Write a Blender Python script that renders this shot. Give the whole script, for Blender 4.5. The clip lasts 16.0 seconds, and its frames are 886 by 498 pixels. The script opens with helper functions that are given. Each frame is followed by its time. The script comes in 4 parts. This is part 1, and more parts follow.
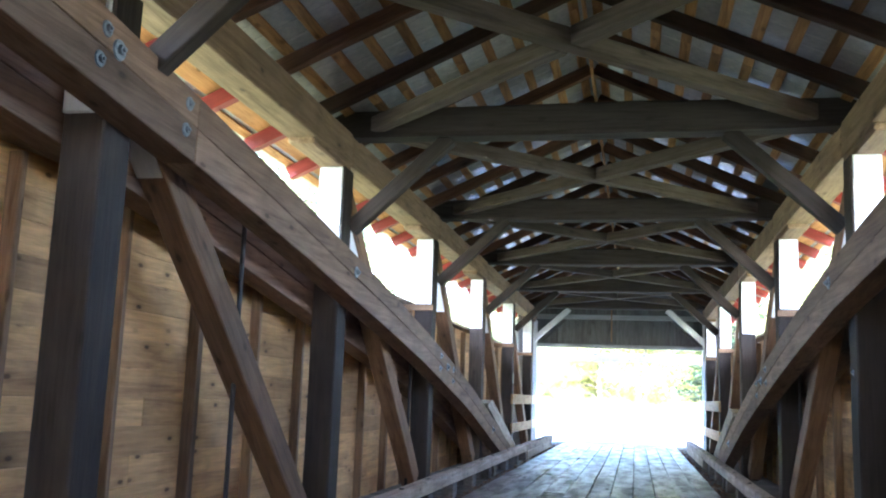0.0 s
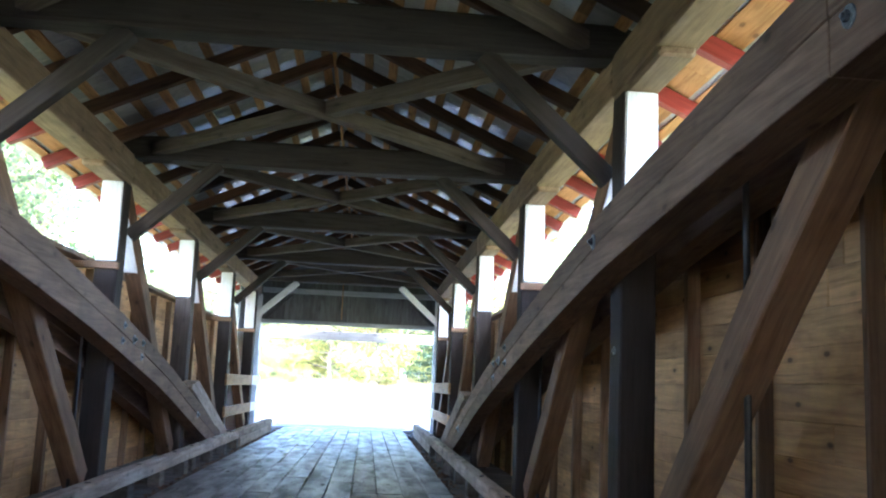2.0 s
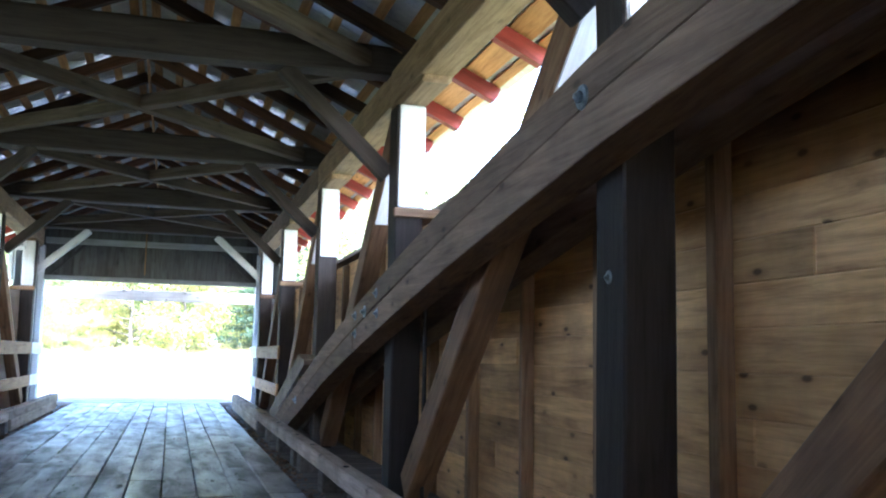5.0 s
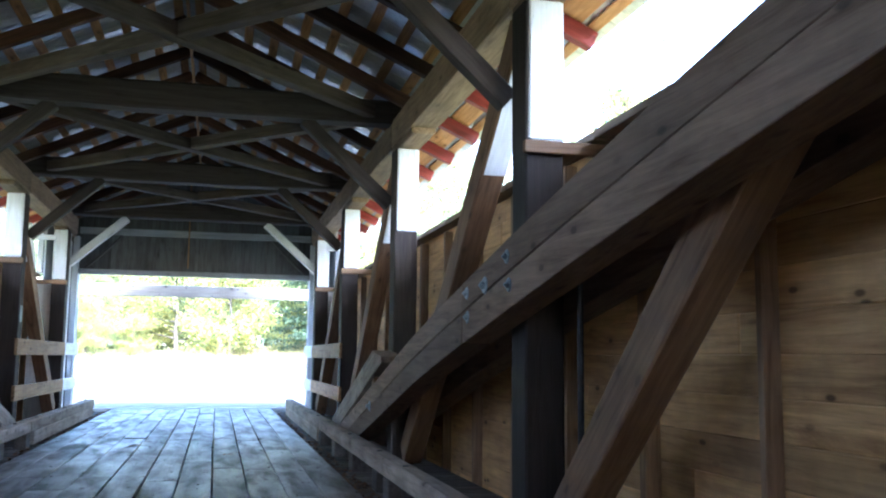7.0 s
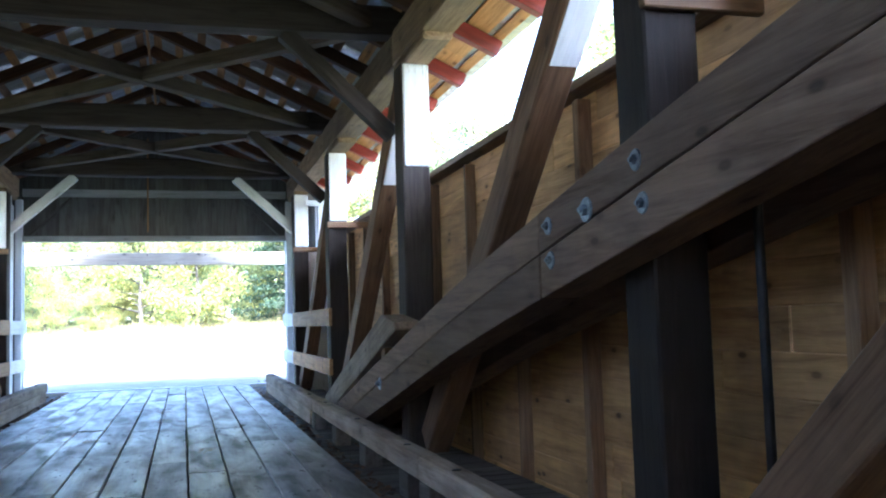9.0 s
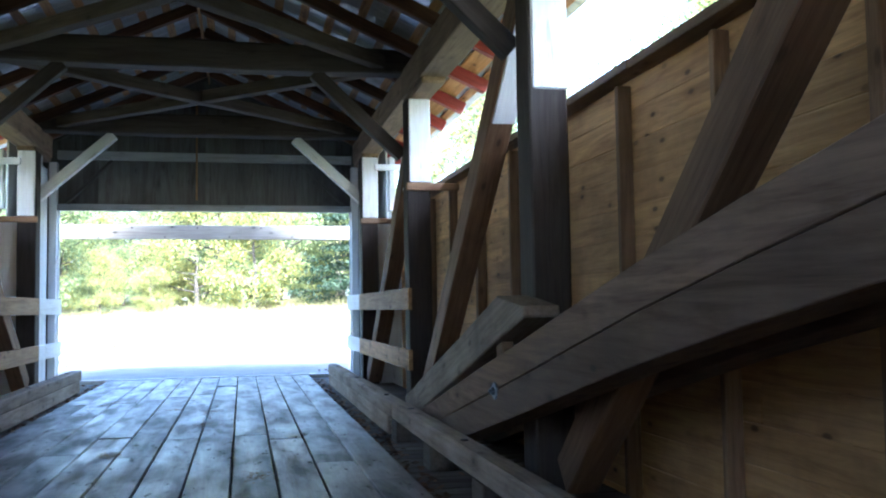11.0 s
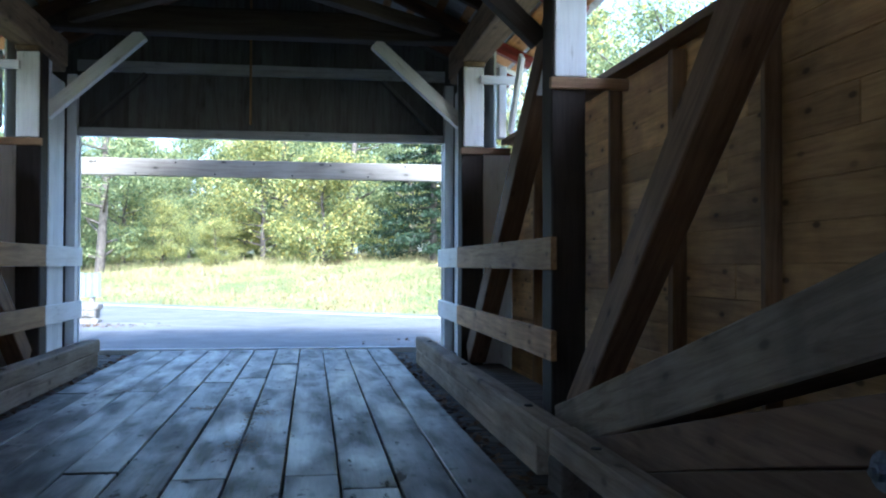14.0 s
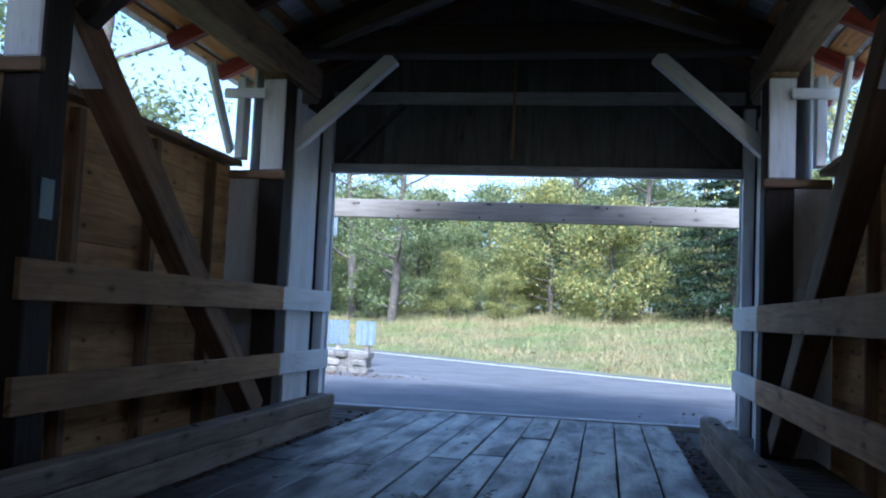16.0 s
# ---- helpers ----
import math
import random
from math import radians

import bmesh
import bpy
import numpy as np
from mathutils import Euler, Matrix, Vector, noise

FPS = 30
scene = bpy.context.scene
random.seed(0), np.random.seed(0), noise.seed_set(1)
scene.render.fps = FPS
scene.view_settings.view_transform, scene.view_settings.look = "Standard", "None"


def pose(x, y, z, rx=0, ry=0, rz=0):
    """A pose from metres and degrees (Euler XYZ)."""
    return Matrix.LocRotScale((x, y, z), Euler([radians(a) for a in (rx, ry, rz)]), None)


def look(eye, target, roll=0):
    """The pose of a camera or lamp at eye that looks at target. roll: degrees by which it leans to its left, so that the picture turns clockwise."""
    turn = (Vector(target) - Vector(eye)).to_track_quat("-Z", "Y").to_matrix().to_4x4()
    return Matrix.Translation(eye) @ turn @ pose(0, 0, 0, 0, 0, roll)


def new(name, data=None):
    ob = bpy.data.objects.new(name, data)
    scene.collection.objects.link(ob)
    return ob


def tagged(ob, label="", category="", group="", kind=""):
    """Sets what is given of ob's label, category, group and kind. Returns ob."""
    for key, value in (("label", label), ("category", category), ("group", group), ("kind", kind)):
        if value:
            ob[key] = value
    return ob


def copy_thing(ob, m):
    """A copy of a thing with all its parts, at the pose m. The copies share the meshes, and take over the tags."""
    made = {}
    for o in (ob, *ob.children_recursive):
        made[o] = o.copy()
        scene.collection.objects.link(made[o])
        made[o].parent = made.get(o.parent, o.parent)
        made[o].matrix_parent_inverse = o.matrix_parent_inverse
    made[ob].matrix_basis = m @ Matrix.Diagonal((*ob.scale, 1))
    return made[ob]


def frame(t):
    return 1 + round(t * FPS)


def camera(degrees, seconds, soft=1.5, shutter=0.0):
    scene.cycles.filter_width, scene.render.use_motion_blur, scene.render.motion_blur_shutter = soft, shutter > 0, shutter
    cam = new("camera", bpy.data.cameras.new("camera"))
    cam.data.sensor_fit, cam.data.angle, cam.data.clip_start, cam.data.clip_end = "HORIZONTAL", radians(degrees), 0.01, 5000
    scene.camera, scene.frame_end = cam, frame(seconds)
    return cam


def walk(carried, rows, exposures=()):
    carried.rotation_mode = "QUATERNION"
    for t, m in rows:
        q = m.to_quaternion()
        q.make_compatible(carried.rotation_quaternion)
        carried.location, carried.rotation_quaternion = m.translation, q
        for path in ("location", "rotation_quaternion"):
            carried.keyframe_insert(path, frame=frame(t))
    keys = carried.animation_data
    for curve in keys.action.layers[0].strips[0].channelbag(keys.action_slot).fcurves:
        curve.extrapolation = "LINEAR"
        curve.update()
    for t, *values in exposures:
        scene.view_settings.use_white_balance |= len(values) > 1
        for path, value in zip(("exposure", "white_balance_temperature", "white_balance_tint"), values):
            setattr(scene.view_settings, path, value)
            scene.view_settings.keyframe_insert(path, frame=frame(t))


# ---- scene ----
cam = camera(52.0, 16.0, soft=2.1)
PATH = [
    (0, (0.463, 1.319, 1.214), (0.047, 3.249, 1.533), 2.1),
    (0.5, (0.494, 1.851, 1.229), (0.109, 3.785, 1.566), 2.9),
    (1, (0.488, 2.392, 1.221), (0.362, 4.354, 1.591), 2.9),
    (1.5, (0.496, 2.824, 1.197), (0.562, 4.793, 1.544), 2.9),
    (2, (0.529, 3.327, 1.23), (0.682, 5.299, 1.53), 2.4),
    (2.5, (0.492, 3.767, 1.189), (0.83, 5.715, 1.486), 3.2),
    (3, (0.44, 4.242, 1.213), (0.908, 6.161, 1.527), 2.3),
    (3.5, (0.413, 4.713, 1.2), (0.889, 6.638, 1.465), 0.5),
    (5.8, (0.458, 7.052, 1.153), (1.041, 8.951, 1.385), 1.6),
    (6, (0.45, 7.309, 1.146), (0.995, 9.219, 1.376), 1.4),
    (6.5, (0.462, 7.929, 1.14), (0.821, 9.882, 1.379), 0.6),
    (7, (0.424, 8.522, 1.088), (0.899, 10.45, 1.328), 0.6),
    (7.5, (0.371, 8.972, 1.098), (0.856, 10.899, 1.322), -0.5),
    (8, (0.396, 9.559, 1.098), (0.868, 11.496, 1.263), -3.5),
    (8.2, (0.404, 9.75, 1.088), (0.89, 11.684, 1.243), -3.0),
    (10.3, (0.41, 11.975, 1.125), (1.02, 13.873, 1.292), -1.0),
    (10.5, (0.474, 12.201, 1.103), (1.051, 14.108, 1.275), 0.4),
    (11, (0.5, 12.91, 1.107), (0.932, 14.859, 1.234), -0.9),
    (11.5, (0.481, 13.486, 1.075), (0.849, 15.445, 1.24), -0.6),
    (12, (0.454, 14.071, 1.091), (0.854, 16.021, 1.285), 0.0),
    (12.5, (0.504, 14.65, 1.083), (0.781, 16.627, 1.194), 0.6),
    (13, (0.542, 15.268, 1.044), (0.885, 17.236, 1.127), 1.7),
    (13.5, (0.494, 15.706, 1.073), (0.905, 17.662, 1.146), 1.6),
    (14, (0.564, 16.352, 1.112), (0.851, 18.331, 1.147), 0.2),
    (14.5, (0.591, 16.866, 1.094), (0.817, 18.851, 1.186), 0.4),
    (15, (0.661, 17.429, 1.099), (0.742, 19.423, 1.234), 0.4),
    (15.5, (0.806, 17.908, 1.13), (0.609, 19.892, 1.292), 2.3),
    (16, (0.894, 18.115, 1.098), (0.536, 20.078, 1.244), 2.6),
]
walk(cam, [(t, look(eye, target, roll)) for t, eye, target, roll in PATH],
     [(0.0, 5.4, 5250, 14), (1.5, 4.9, 5200, 13), (3.5, 4.85, 5150, 12), (6.0, 4.88, 5100, 12), (6.5, 4.7, 5100, 12), (7.0, 4.55, 5050, 12), (8.0, 4.47, 5050, 12), (11.0, 4.1, 5050, 9), (13.0, 3.2, 5050, 8), (14.5, 2.78, 4980, 8), (15.5, 2.18, 4850, 12), (16.0, 1.98, 4850, 13)])

# ---- world and sun ----
SUN_EL, SUN_AZ = 44.0, 176.0          # degrees; azimuth clockwise from +Y
world = bpy.data.worlds.new("world")
scene.world = world
world.use_nodes = True
wn = world.node_tree
sky = wn.nodes.new("ShaderNodeTexSky")
sky.sky_type = "NISHITA"
sky.sun_disc = False
sky.sun_elevation, sky.sun_rotation = radians(SUN_EL), radians(SUN_AZ)
sky.air_density, sky.dust_density = 1.0, 2.5
wn.nodes["Background"].inputs[1].default_value = 0.125
wn.links.new(sky.outputs[0], wn.nodes["Background"].inputs[0])
sun = new("sun", bpy.data.lights.new("sun", "SUN"))
sun.data.energy, sun.data.angle, sun.data.color = 2.3, radians(14), (1.0, 0.95, 0.88)
az, el = radians(SUN_AZ), radians(SUN_EL)
sun_from = Vector((math.sin(az) * math.cos(el), math.cos(az) * math.cos(el), math.sin(el)))
sun.matrix_basis = look(sun_from * 60, (0, 0, 0))


# ---- materials ----
def material(name):
    m = bpy.data.materials.new(name)
    m.use_nodes = True
    return m, m.node_tree, m.node_tree.nodes["Principled BSDF"]


def node(nt, kind, **values):
    n = nt.nodes.new(kind)
    for k, v in values.items():
        n.inputs[k].default_value = v
    return n


def ramp(nt, fac, *stops):
    r = nt.nodes.new("ShaderNodeValToRGB")
    while len(r.color_ramp.elements) < len(stops):
        r.color_ramp.elements.new(0.5)
    for e, (p, c) in zip(r.color_ramp.elements, stops):
        e.position, e.color = p, (*c, 1) if len(c) == 3 else c
    nt.links.new(fac, r.inputs[0])
    return r.outputs[0]


def mix(nt, mode, fac, a, b):
    m = nt.nodes.new("ShaderNodeMix")
    m.data_type, m.blend_type = "RGBA", mode
    for socket, v in ((m.inputs[0], fac), (m.inputs[6], a), (m.inputs[7], b)):
        if isinstance(v, (int, float)):
            socket.default_value = v
        elif isinstance(v, tuple):
            socket.default_value = (*v, 1)
        else:
            nt.links.new(v, socket)
    return m.outputs[2]


def placed(nt, scale):
    """Object coordinates, shifted by the object's own random number, stretched by scale."""
    co = nt.nodes.new("ShaderNodeTexCoord")
    info = nt.nodes.new("ShaderNodeObjectInfo")
    shift = nt.nodes.new("ShaderNodeVectorMath")
    shift.operation = "MULTIPLY_ADD"
    nt.links.new(info.outputs["Random"], shift.inputs[0])
    shift.inputs[1].default_value = (37.0, 23.0, 51.0)
    nt.links.new(co.outputs["Object"], shift.inputs[2])
    mp = nt.nodes.new("ShaderNodeMapping")
    mp.inputs["Scale"].default_value = scale
    nt.links.new(shift.outputs[0], mp.inputs[0])
    return mp.outputs[0], shift.outputs[0], info.outputs["Random"]


def wood(name, light, dark, rough=0.75, knots=0.5, stain=0.4, spread=0.3, bump=0.35, stain_colour=(0.05, 0.035, 0.025), knot_scale=1.0, streak=0.8):
    """Timber with its grain along the local x axis."""
    m, nt, bsdf = material(name)
    grain_at, plain_at, rnd = placed(nt, (0.9, 16.0, 16.0))
    grain = node(nt, "ShaderNodeTexNoise", Scale=2.2, Detail=7.0, Roughness=0.62, Distortion=0.6)
    nt.links.new(grain_at, grain.inputs["Vector"])
    colour = ramp(nt, grain.outputs[0], (0.22, dark), (0.5, tuple(0.6 * a + 0.4 * b for a, b in zip(light, dark))), (0.78, light))
    # weather stains
    blot = node(nt, "ShaderNodeTexNoise", Scale=1.7, Detail=4.0, Roughness=0.6)
    nt.links.new(plain_at, blot.inputs["Vector"])
    mask = ramp(nt, blot.outputs[0], (0.45, (0, 0, 0)), (0.75, (stain, stain, stain)))
    colour = mix(nt, "MIX", mask, colour, stain_colour)
    # knots
    sep = nt.nodes.new("ShaderNodeSeparateXYZ")
    nt.links.new(plain_at, sep.inputs[0])
    side = nt.nodes.new("ShaderNodeMath")
    nt.links.new(sep.outputs[1], side.inputs[0])
    nt.links.new(sep.outputs[2], side.inputs[1])
    flat = nt.nodes.new("ShaderNodeCombineXYZ")
    nt.links.new(sep.outputs[0], flat.inputs[0])
    nt.links.new(side.outputs[0], flat.inputs[1])
    mp = nt.nodes.new("ShaderNodeMapping")
    mp.inputs["Scale"].default_value = (2.0 * knot_scale, 4.4 * knot_scale, 1.0)
    nt.links.new(flat.outputs[0], mp.inputs[0])
    vor = node(nt, "ShaderNodeTexVoronoi", Scale=1.0, Randomness=1.0)
    vor.voronoi_dimensions = "2D"
    nt.links.new(mp.outputs[0], vor.inputs["Vector"])
    pick = nt.nodes.new("ShaderNodeSeparateColor")
    nt.links.new(vor.outputs["Color"], pick.inputs[0])
    some = ramp(nt, pick.outputs[0], (0.4, (0, 0, 0)), (0.75, (1, 1, 1)))
    ring = ramp(nt, vor.outputs["Distance"], (0.08, (0.55 * knots,) * 3), (0.24, (0, 0, 0)))
    colour = mix(nt, "MIX", mix(nt, "MULTIPLY", 1.0, ring, some), colour, tuple(c * 0.75 for c in dark))
    knot = ramp(nt, vor.outputs["Distance"], (0.05, (knots,) * 3), (0.10, (0, 0, 0)))
    colour = mix(nt, "MIX", mix(nt, "MULTIPLY", 1.0, knot, some), colour, tuple(c * 0.28 for c in dark))
    # long streaks of heartwood and sapwood
    mp = nt.nodes.new("ShaderNodeMapping")
    mp.inputs["Scale"].default_value = (0.5, 5.5, 5.5)
    nt.links.new(plain_at, mp.inputs[0])
    long = node(nt, "ShaderNodeTexNoise", Scale=1.6, Detail=5.0, Roughness=0.65, Distortion=1.2)
    nt.links.new(mp.outputs[0], long.inputs["Vector"])
    colour = mix(nt, "MULTIPLY", streak, colour, ramp(nt, long.outputs[0], (0.3, (0.52, 0.43, 0.36)), (0.47, (0.98, 0.95, 0.92)), (0.7, (1.3, 1.3, 1.28))))
    # every piece a little lighter or darker
    tone = nt.nodes.new("ShaderNodeMapRange")
    tone.inputs[3].default_value, tone.inputs[4].default_value = 1 - spread, 1 + spread
    nt.links.new(rnd, tone.inputs[0])
    hsv = nt.nodes.new("ShaderNodeHueSaturation")
    nt.links.new(tone.outputs[0], hsv.inputs["Value"])
    nt.links.new(colour, hsv.inputs["Color"])
    nt.links.new(hsv.outputs[0], bsdf.inputs["Base Color"])
    bsdf.inputs["Roughness"].default_value = rough
    bsdf.inputs["Specular IOR Level"].default_value = 0.3
    bp = node(nt, "ShaderNodeBump", Strength=bump, Distance=0.012)
    nt.links.new(grain.outputs[0], bp.inputs["Height"])
    nt.links.new(bp.outputs[0], bsdf.inputs["Normal"])
    return m


def worn_off(m, scale, start, end, colour, amount=1.0):
    """Sharp-edged patches where the surface has peeled or rotted."""
    nt = m.node_tree
    at, _, _ = placed(nt, scale)
    n = node(nt, "ShaderNodeTexNoise", Scale=1.0, Detail=8.0, Roughness=0.7, Distortion=0.3)
    nt.links.new(at, n.inputs["Vector"])
    bsdf = nt.nodes["Principled BSDF"]
    was = bsdf.inputs["Base Color"].links[0].from_socket
    mask = ramp(nt, n.outputs[0], (start, (0, 0, 0)), (end, (amount,) * 3))
    nt.links.new(mix(nt, "MIX", mask, was, colour), bsdf.inputs["Base Color"])
    return mask


def mottled(name, a, b, scale=6.0, rough=0.7, metal=0.0, bump=0.2, fine=60.0, spread=0.12):
    """Two tones in patches, with fine grain and relief."""
    m, nt, bsdf = material(name)
    _, at, rnd = placed(nt, (1, 1, 1))
    big = node(nt, "ShaderNodeTexNoise", Scale=scale, Detail=6.0, Roughness=0.65)
    small = node(nt, "ShaderNodeTexNoise", Scale=fine, Detail=4.0, Roughness=0.7)
    nt.links.new(at, big.inputs["Vector"])
    nt.links.new(at, small.inputs["Vector"])
    colour = ramp(nt, big.outputs[0], (0.32, a), (0.68, b))
    colour = mix(nt, "OVERLAY", 0.35, colour, ramp(nt, small.outputs[0], (0.3, (0.25, 0.25, 0.25)), (0.7, (0.75, 0.75, 0.75))))
    tone = nt.nodes.new("ShaderNodeMapRange")
    tone.inputs[3].default_value, tone.inputs[4].default_value = 1 - spread, 1 + spread
    nt.links.new(rnd, tone.inputs[0])
    hsv = nt.nodes.new("ShaderNodeHueSaturation")
    nt.links.new(tone.outputs[0], hsv.inputs["Value"])
    nt.links.new(colour, hsv.inputs["Color"])
    nt.links.new(hsv.outputs[0], bsdf.inputs["Base Color"])
    bsdf.inputs["Roughness"].default_value = rough
    bsdf.inputs["Metallic"].default_value = metal
    bp = node(nt, "ShaderNodeBump", Strength=bump, Distance=0.01)
    nt.links.new(small.outputs[0], bp.inputs["Height"])
    nt.links.new(bp.outputs[0], bsdf.inputs["Normal"])
    return m


def leafy(name, *colours):
    """Leaves: every leaf its own tone, and some light through it."""
    m, nt, bsdf = material(name)
    geo = nt.nodes.new("ShaderNodeNewGeometry")
    n = len(colours) - 1
    colour = ramp(nt, geo.outputs["Random Per Island"], *[(i / n, c) for i, c in enumerate(colours)])
    nt.links.new(colour, bsdf.inputs["Base Color"])
    bsdf.inputs["Roughness"].default_value = 0.6
    tr = nt.nodes.new("ShaderNodeBsdfTranslucent")
    nt.links.new(colour, tr.inputs[0])
    sh = nt.nodes.new("ShaderNodeMixShader")
    sh.inputs[0].default_value = 0.45
    nt.links.new(bsdf.outputs[0], sh.inputs[1])
    nt.links.new(tr.outputs[0], sh.inputs[2])
    nt.links.new(sh.outputs[0], nt.nodes["Material Output"].inputs[0])
    return m


OLD = wood("weathered_grey_timber", (0.17, 0.138, 0.108), (0.065, 0.049, 0.036), 0.8, 0.5, 0.55)
BEAM = wood("smoky_brace_timber", (0.112, 0.092, 0.076), (0.04, 0.031, 0.025), 0.8, 0.4, 0.55, 0.35)
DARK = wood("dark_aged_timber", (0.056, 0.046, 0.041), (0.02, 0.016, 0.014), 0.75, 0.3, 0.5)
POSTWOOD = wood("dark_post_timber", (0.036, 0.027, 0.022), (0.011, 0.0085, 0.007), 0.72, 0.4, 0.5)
ARCH = wood("arch_timber", (0.25, 0.165, 0.11), (0.115, 0.07, 0.044), 0.75, 0.7, 0.45)
PINE = wood("pine_siding", (0.68, 0.41, 0.175), (0.42, 0.225, 0.085), 0.62, 0.95, 0.6, 0.22, 0.3, (0.15, 0.075, 0.032), 1.15, 0.75)
STUD = wood("stud_timber", (0.32, 0.20, 0.11), (0.14, 0.08, 0.04), 0.7, 0.5, 0.35, 0.4)
BRACE = wood("brace_timber", (0.26, 0.155, 0.085), (0.11, 0.06, 0.032), 0.7, 0.6, 0.45)
PLATE = wood("plate_timber", (0.29, 0.205, 0.13), (0.14, 0.093, 0.056), 0.7, 0.6, 0.4)
LATH = wood("roof_lath", (0.40, 0.235, 0.10), (0.17, 0.09, 0.04), 0.7, 0.5, 0.45, 0.4)
RAFTER = wood("rafter_timber", (0.125, 0.062, 0.035), (0.026, 0.016, 0.012), 0.75, 0.4, 0.5, 0.7)
EAVE = wood("eave_board", (0.60, 0.33, 0.15), (0.38, 0.17, 0.065), 0.65, 0.8, 0.25, 0.2)
DECK = wood("deck_plank", (0.18, 0.168, 0.156), (0.075, 0.068, 0.062), 0.36, 0.95, 0.8, 0.45, 0.4, (0.035, 0.031, 0.028), 1.3, 0.45)
dn = DECK.node_tree
deck_at, _, _ = placed(dn, (0.55, 2.2, 2.2))
wear = node(dn, "ShaderNodeTexNoise", Scale=2.2, Detail=4.0, Roughness=0.55, Distortion=0.4)
dn.links.new(deck_at, wear.inputs["Vector"])
dbsdf = dn.nodes["Principled BSDF"]
deck_rough = ramp(dn, wear.outputs[0], (0.36, (0.62, 0.62, 0.62)), (0.5, (0.46, 0.46, 0.46)), (0.68, (0.33, 0.33, 0.33)))
worn = ramp(dn, wear.outputs[0], (0.34, (0.6, 0.58, 0.56)), (0.47, (0.88, 0.86, 0.85)), (0.66, (1.2, 1.19, 1.18)))
old_link = dbsdf.inputs["Base Color"].links[0].from_socket
dn.links.new(mix(dn, "MULTIPLY", 1.0, old_link, worn), dbsdf.inputs["Base Color"])
rot = worn_off(DECK, (1.9, 4.5, 4.5), 0.61, 0.66, (0.035, 0.028, 0.022), 0.8)
scuff = worn_off(DECK, (4.0, 11.0, 11.0), 0.62, 0.66, (0.02, 0.016, 0.013), 0.85)
dn.links.new(mix(dn, "LIGHTEN", 1.0, mix(dn, "LIGHTEN", 1.0, deck_rough, rot), scuff), dbsdf.inputs["Roughness"])
dull = node(dn, "ShaderNodeMapRange")
dull.inputs[3].default_value, dull.inputs[4].default_value = 0.45, 0.15
dn.links.new(mix(dn, "LIGHTEN", 1.0, rot, scuff), dull.inputs[0])
dn.links.new(dull.outputs[0], dbsdf.inputs["Specular IOR Level"])
UNDER = wood("lower_deck", (0.17, 0.15, 0.125), (0.055, 0.046, 0.038), 0.8, 0.3, 0.5)
KERB = wood("kerb_timber", (0.47, 0.39, 0.30), (0.25, 0.195, 0.145), 0.75, 0.6, 0.5)
RAIL = wood("rail_board", (0.50, 0.31, 0.155), (0.28, 0.16, 0.075), 0.7, 0.85, 0.35)
BARWOOD = wood("bar_timber", (0.43, 0.40, 0.35), (0.29, 0.26, 0.22), 0.75, 0.95, 0.25, streak=0.45)
WHITE = wood("white_painted_wood", (0.82, 0.83, 0.84), (0.66, 0.67, 0.69), 0.5, 0.15, 0.25, 0.05, 0.2, (0.4, 0.38, 0.35), streak=0.2)
worn_off(WHITE, (2.2, 14.0, 14.0), 0.60, 0.66, (0.33, 0.31, 0.29), 0.6)
# White paint darkened: the dim light at the portal top is in its colour.
DULL = wood("shaded_white_paint", (0.40, 0.41, 0.42), (0.24, 0.245, 0.25), 0.6, 0.3, 0.4, 0.1, 0.3, (0.15, 0.14, 0.13), streak=0.4)
GREYBOARD = wood("faded_portal_board", (0.145, 0.148, 0.145), (0.08, 0.082, 0.08), 0.75, 0.3, 0.4, 0.2)
RED = wood("red_painted_tail", (0.28, 0.042, 0.036), (0.16, 0.024, 0.02), 0.5, 0.1, 0.25)
TIN = mottled("roof_metal", (0.50, 0.52, 0.55), (0.66, 0.68, 0.70), 0.9, 0.24, 0.3, 0.05, 14.0)
STEEL = mottled("galvanised_bolt", (0.17, 0.20, 0.24), (0.29, 0.32, 0.36), 30, 0.4, 0.8, 0.1)
IRON = mottled("black_iron_rod", (0.02, 0.02, 0.022), (0.05, 0.045, 0.04), 12, 0.5, 0.6, 0.2)
ASPHALT = mottled("asphalt", (0.085, 0.088, 0.091), (0.15, 0.152, 0.153), 1.1, 0.85, 0.0, 0.6, 40)
LINE = mottled("road_paint", (0.6, 0.6, 0.58), (0.75, 0.75, 0.72), 5, 0.7, 0.0, 0.2)
STONE = mottled("grey_stone", (0.11, 0.105, 0.095), (0.24, 0.225, 0.2), 5, 0.9, 0.0, 0.8, 25, 0.25)
SOIL = mottled("meadow_soil", (0.07, 0.09, 0.03), (0.16, 0.15, 0.06), 0.5, 0.95, 0.0, 0.6, 9)
BARK = mottled("bark", (0.06, 0.05, 0.04), (0.14, 0.12, 0.1), 6, 0.95, 0.0, 0.9, 30)
PALEMETAL = mottled("pale_painted_metal", (0.16, 0.21, 0.235), (0.23, 0.285, 0.31), 4, 0.45, 0.0, 0.05)
LEAF_YELLOW = leafy("yellowing_leaf", (0.10, 0.137, 0.052), (0.21, 0.243, 0.087), (0.335, 0.343, 0.117), (0.59, 0.48, 0.125))
LEAF_GREEN = leafy("green_leaf", (0.09, 0.13, 0.06), (0.16, 0.21, 0.09), (0.24, 0.28, 0.115), (0.34, 0.34, 0.13))
LEAF_DARK = leafy("conifer_needle", (0.014, 0.032, 0.015), (0.03, 0.055, 0.026), (0.05, 0.082, 0.036))


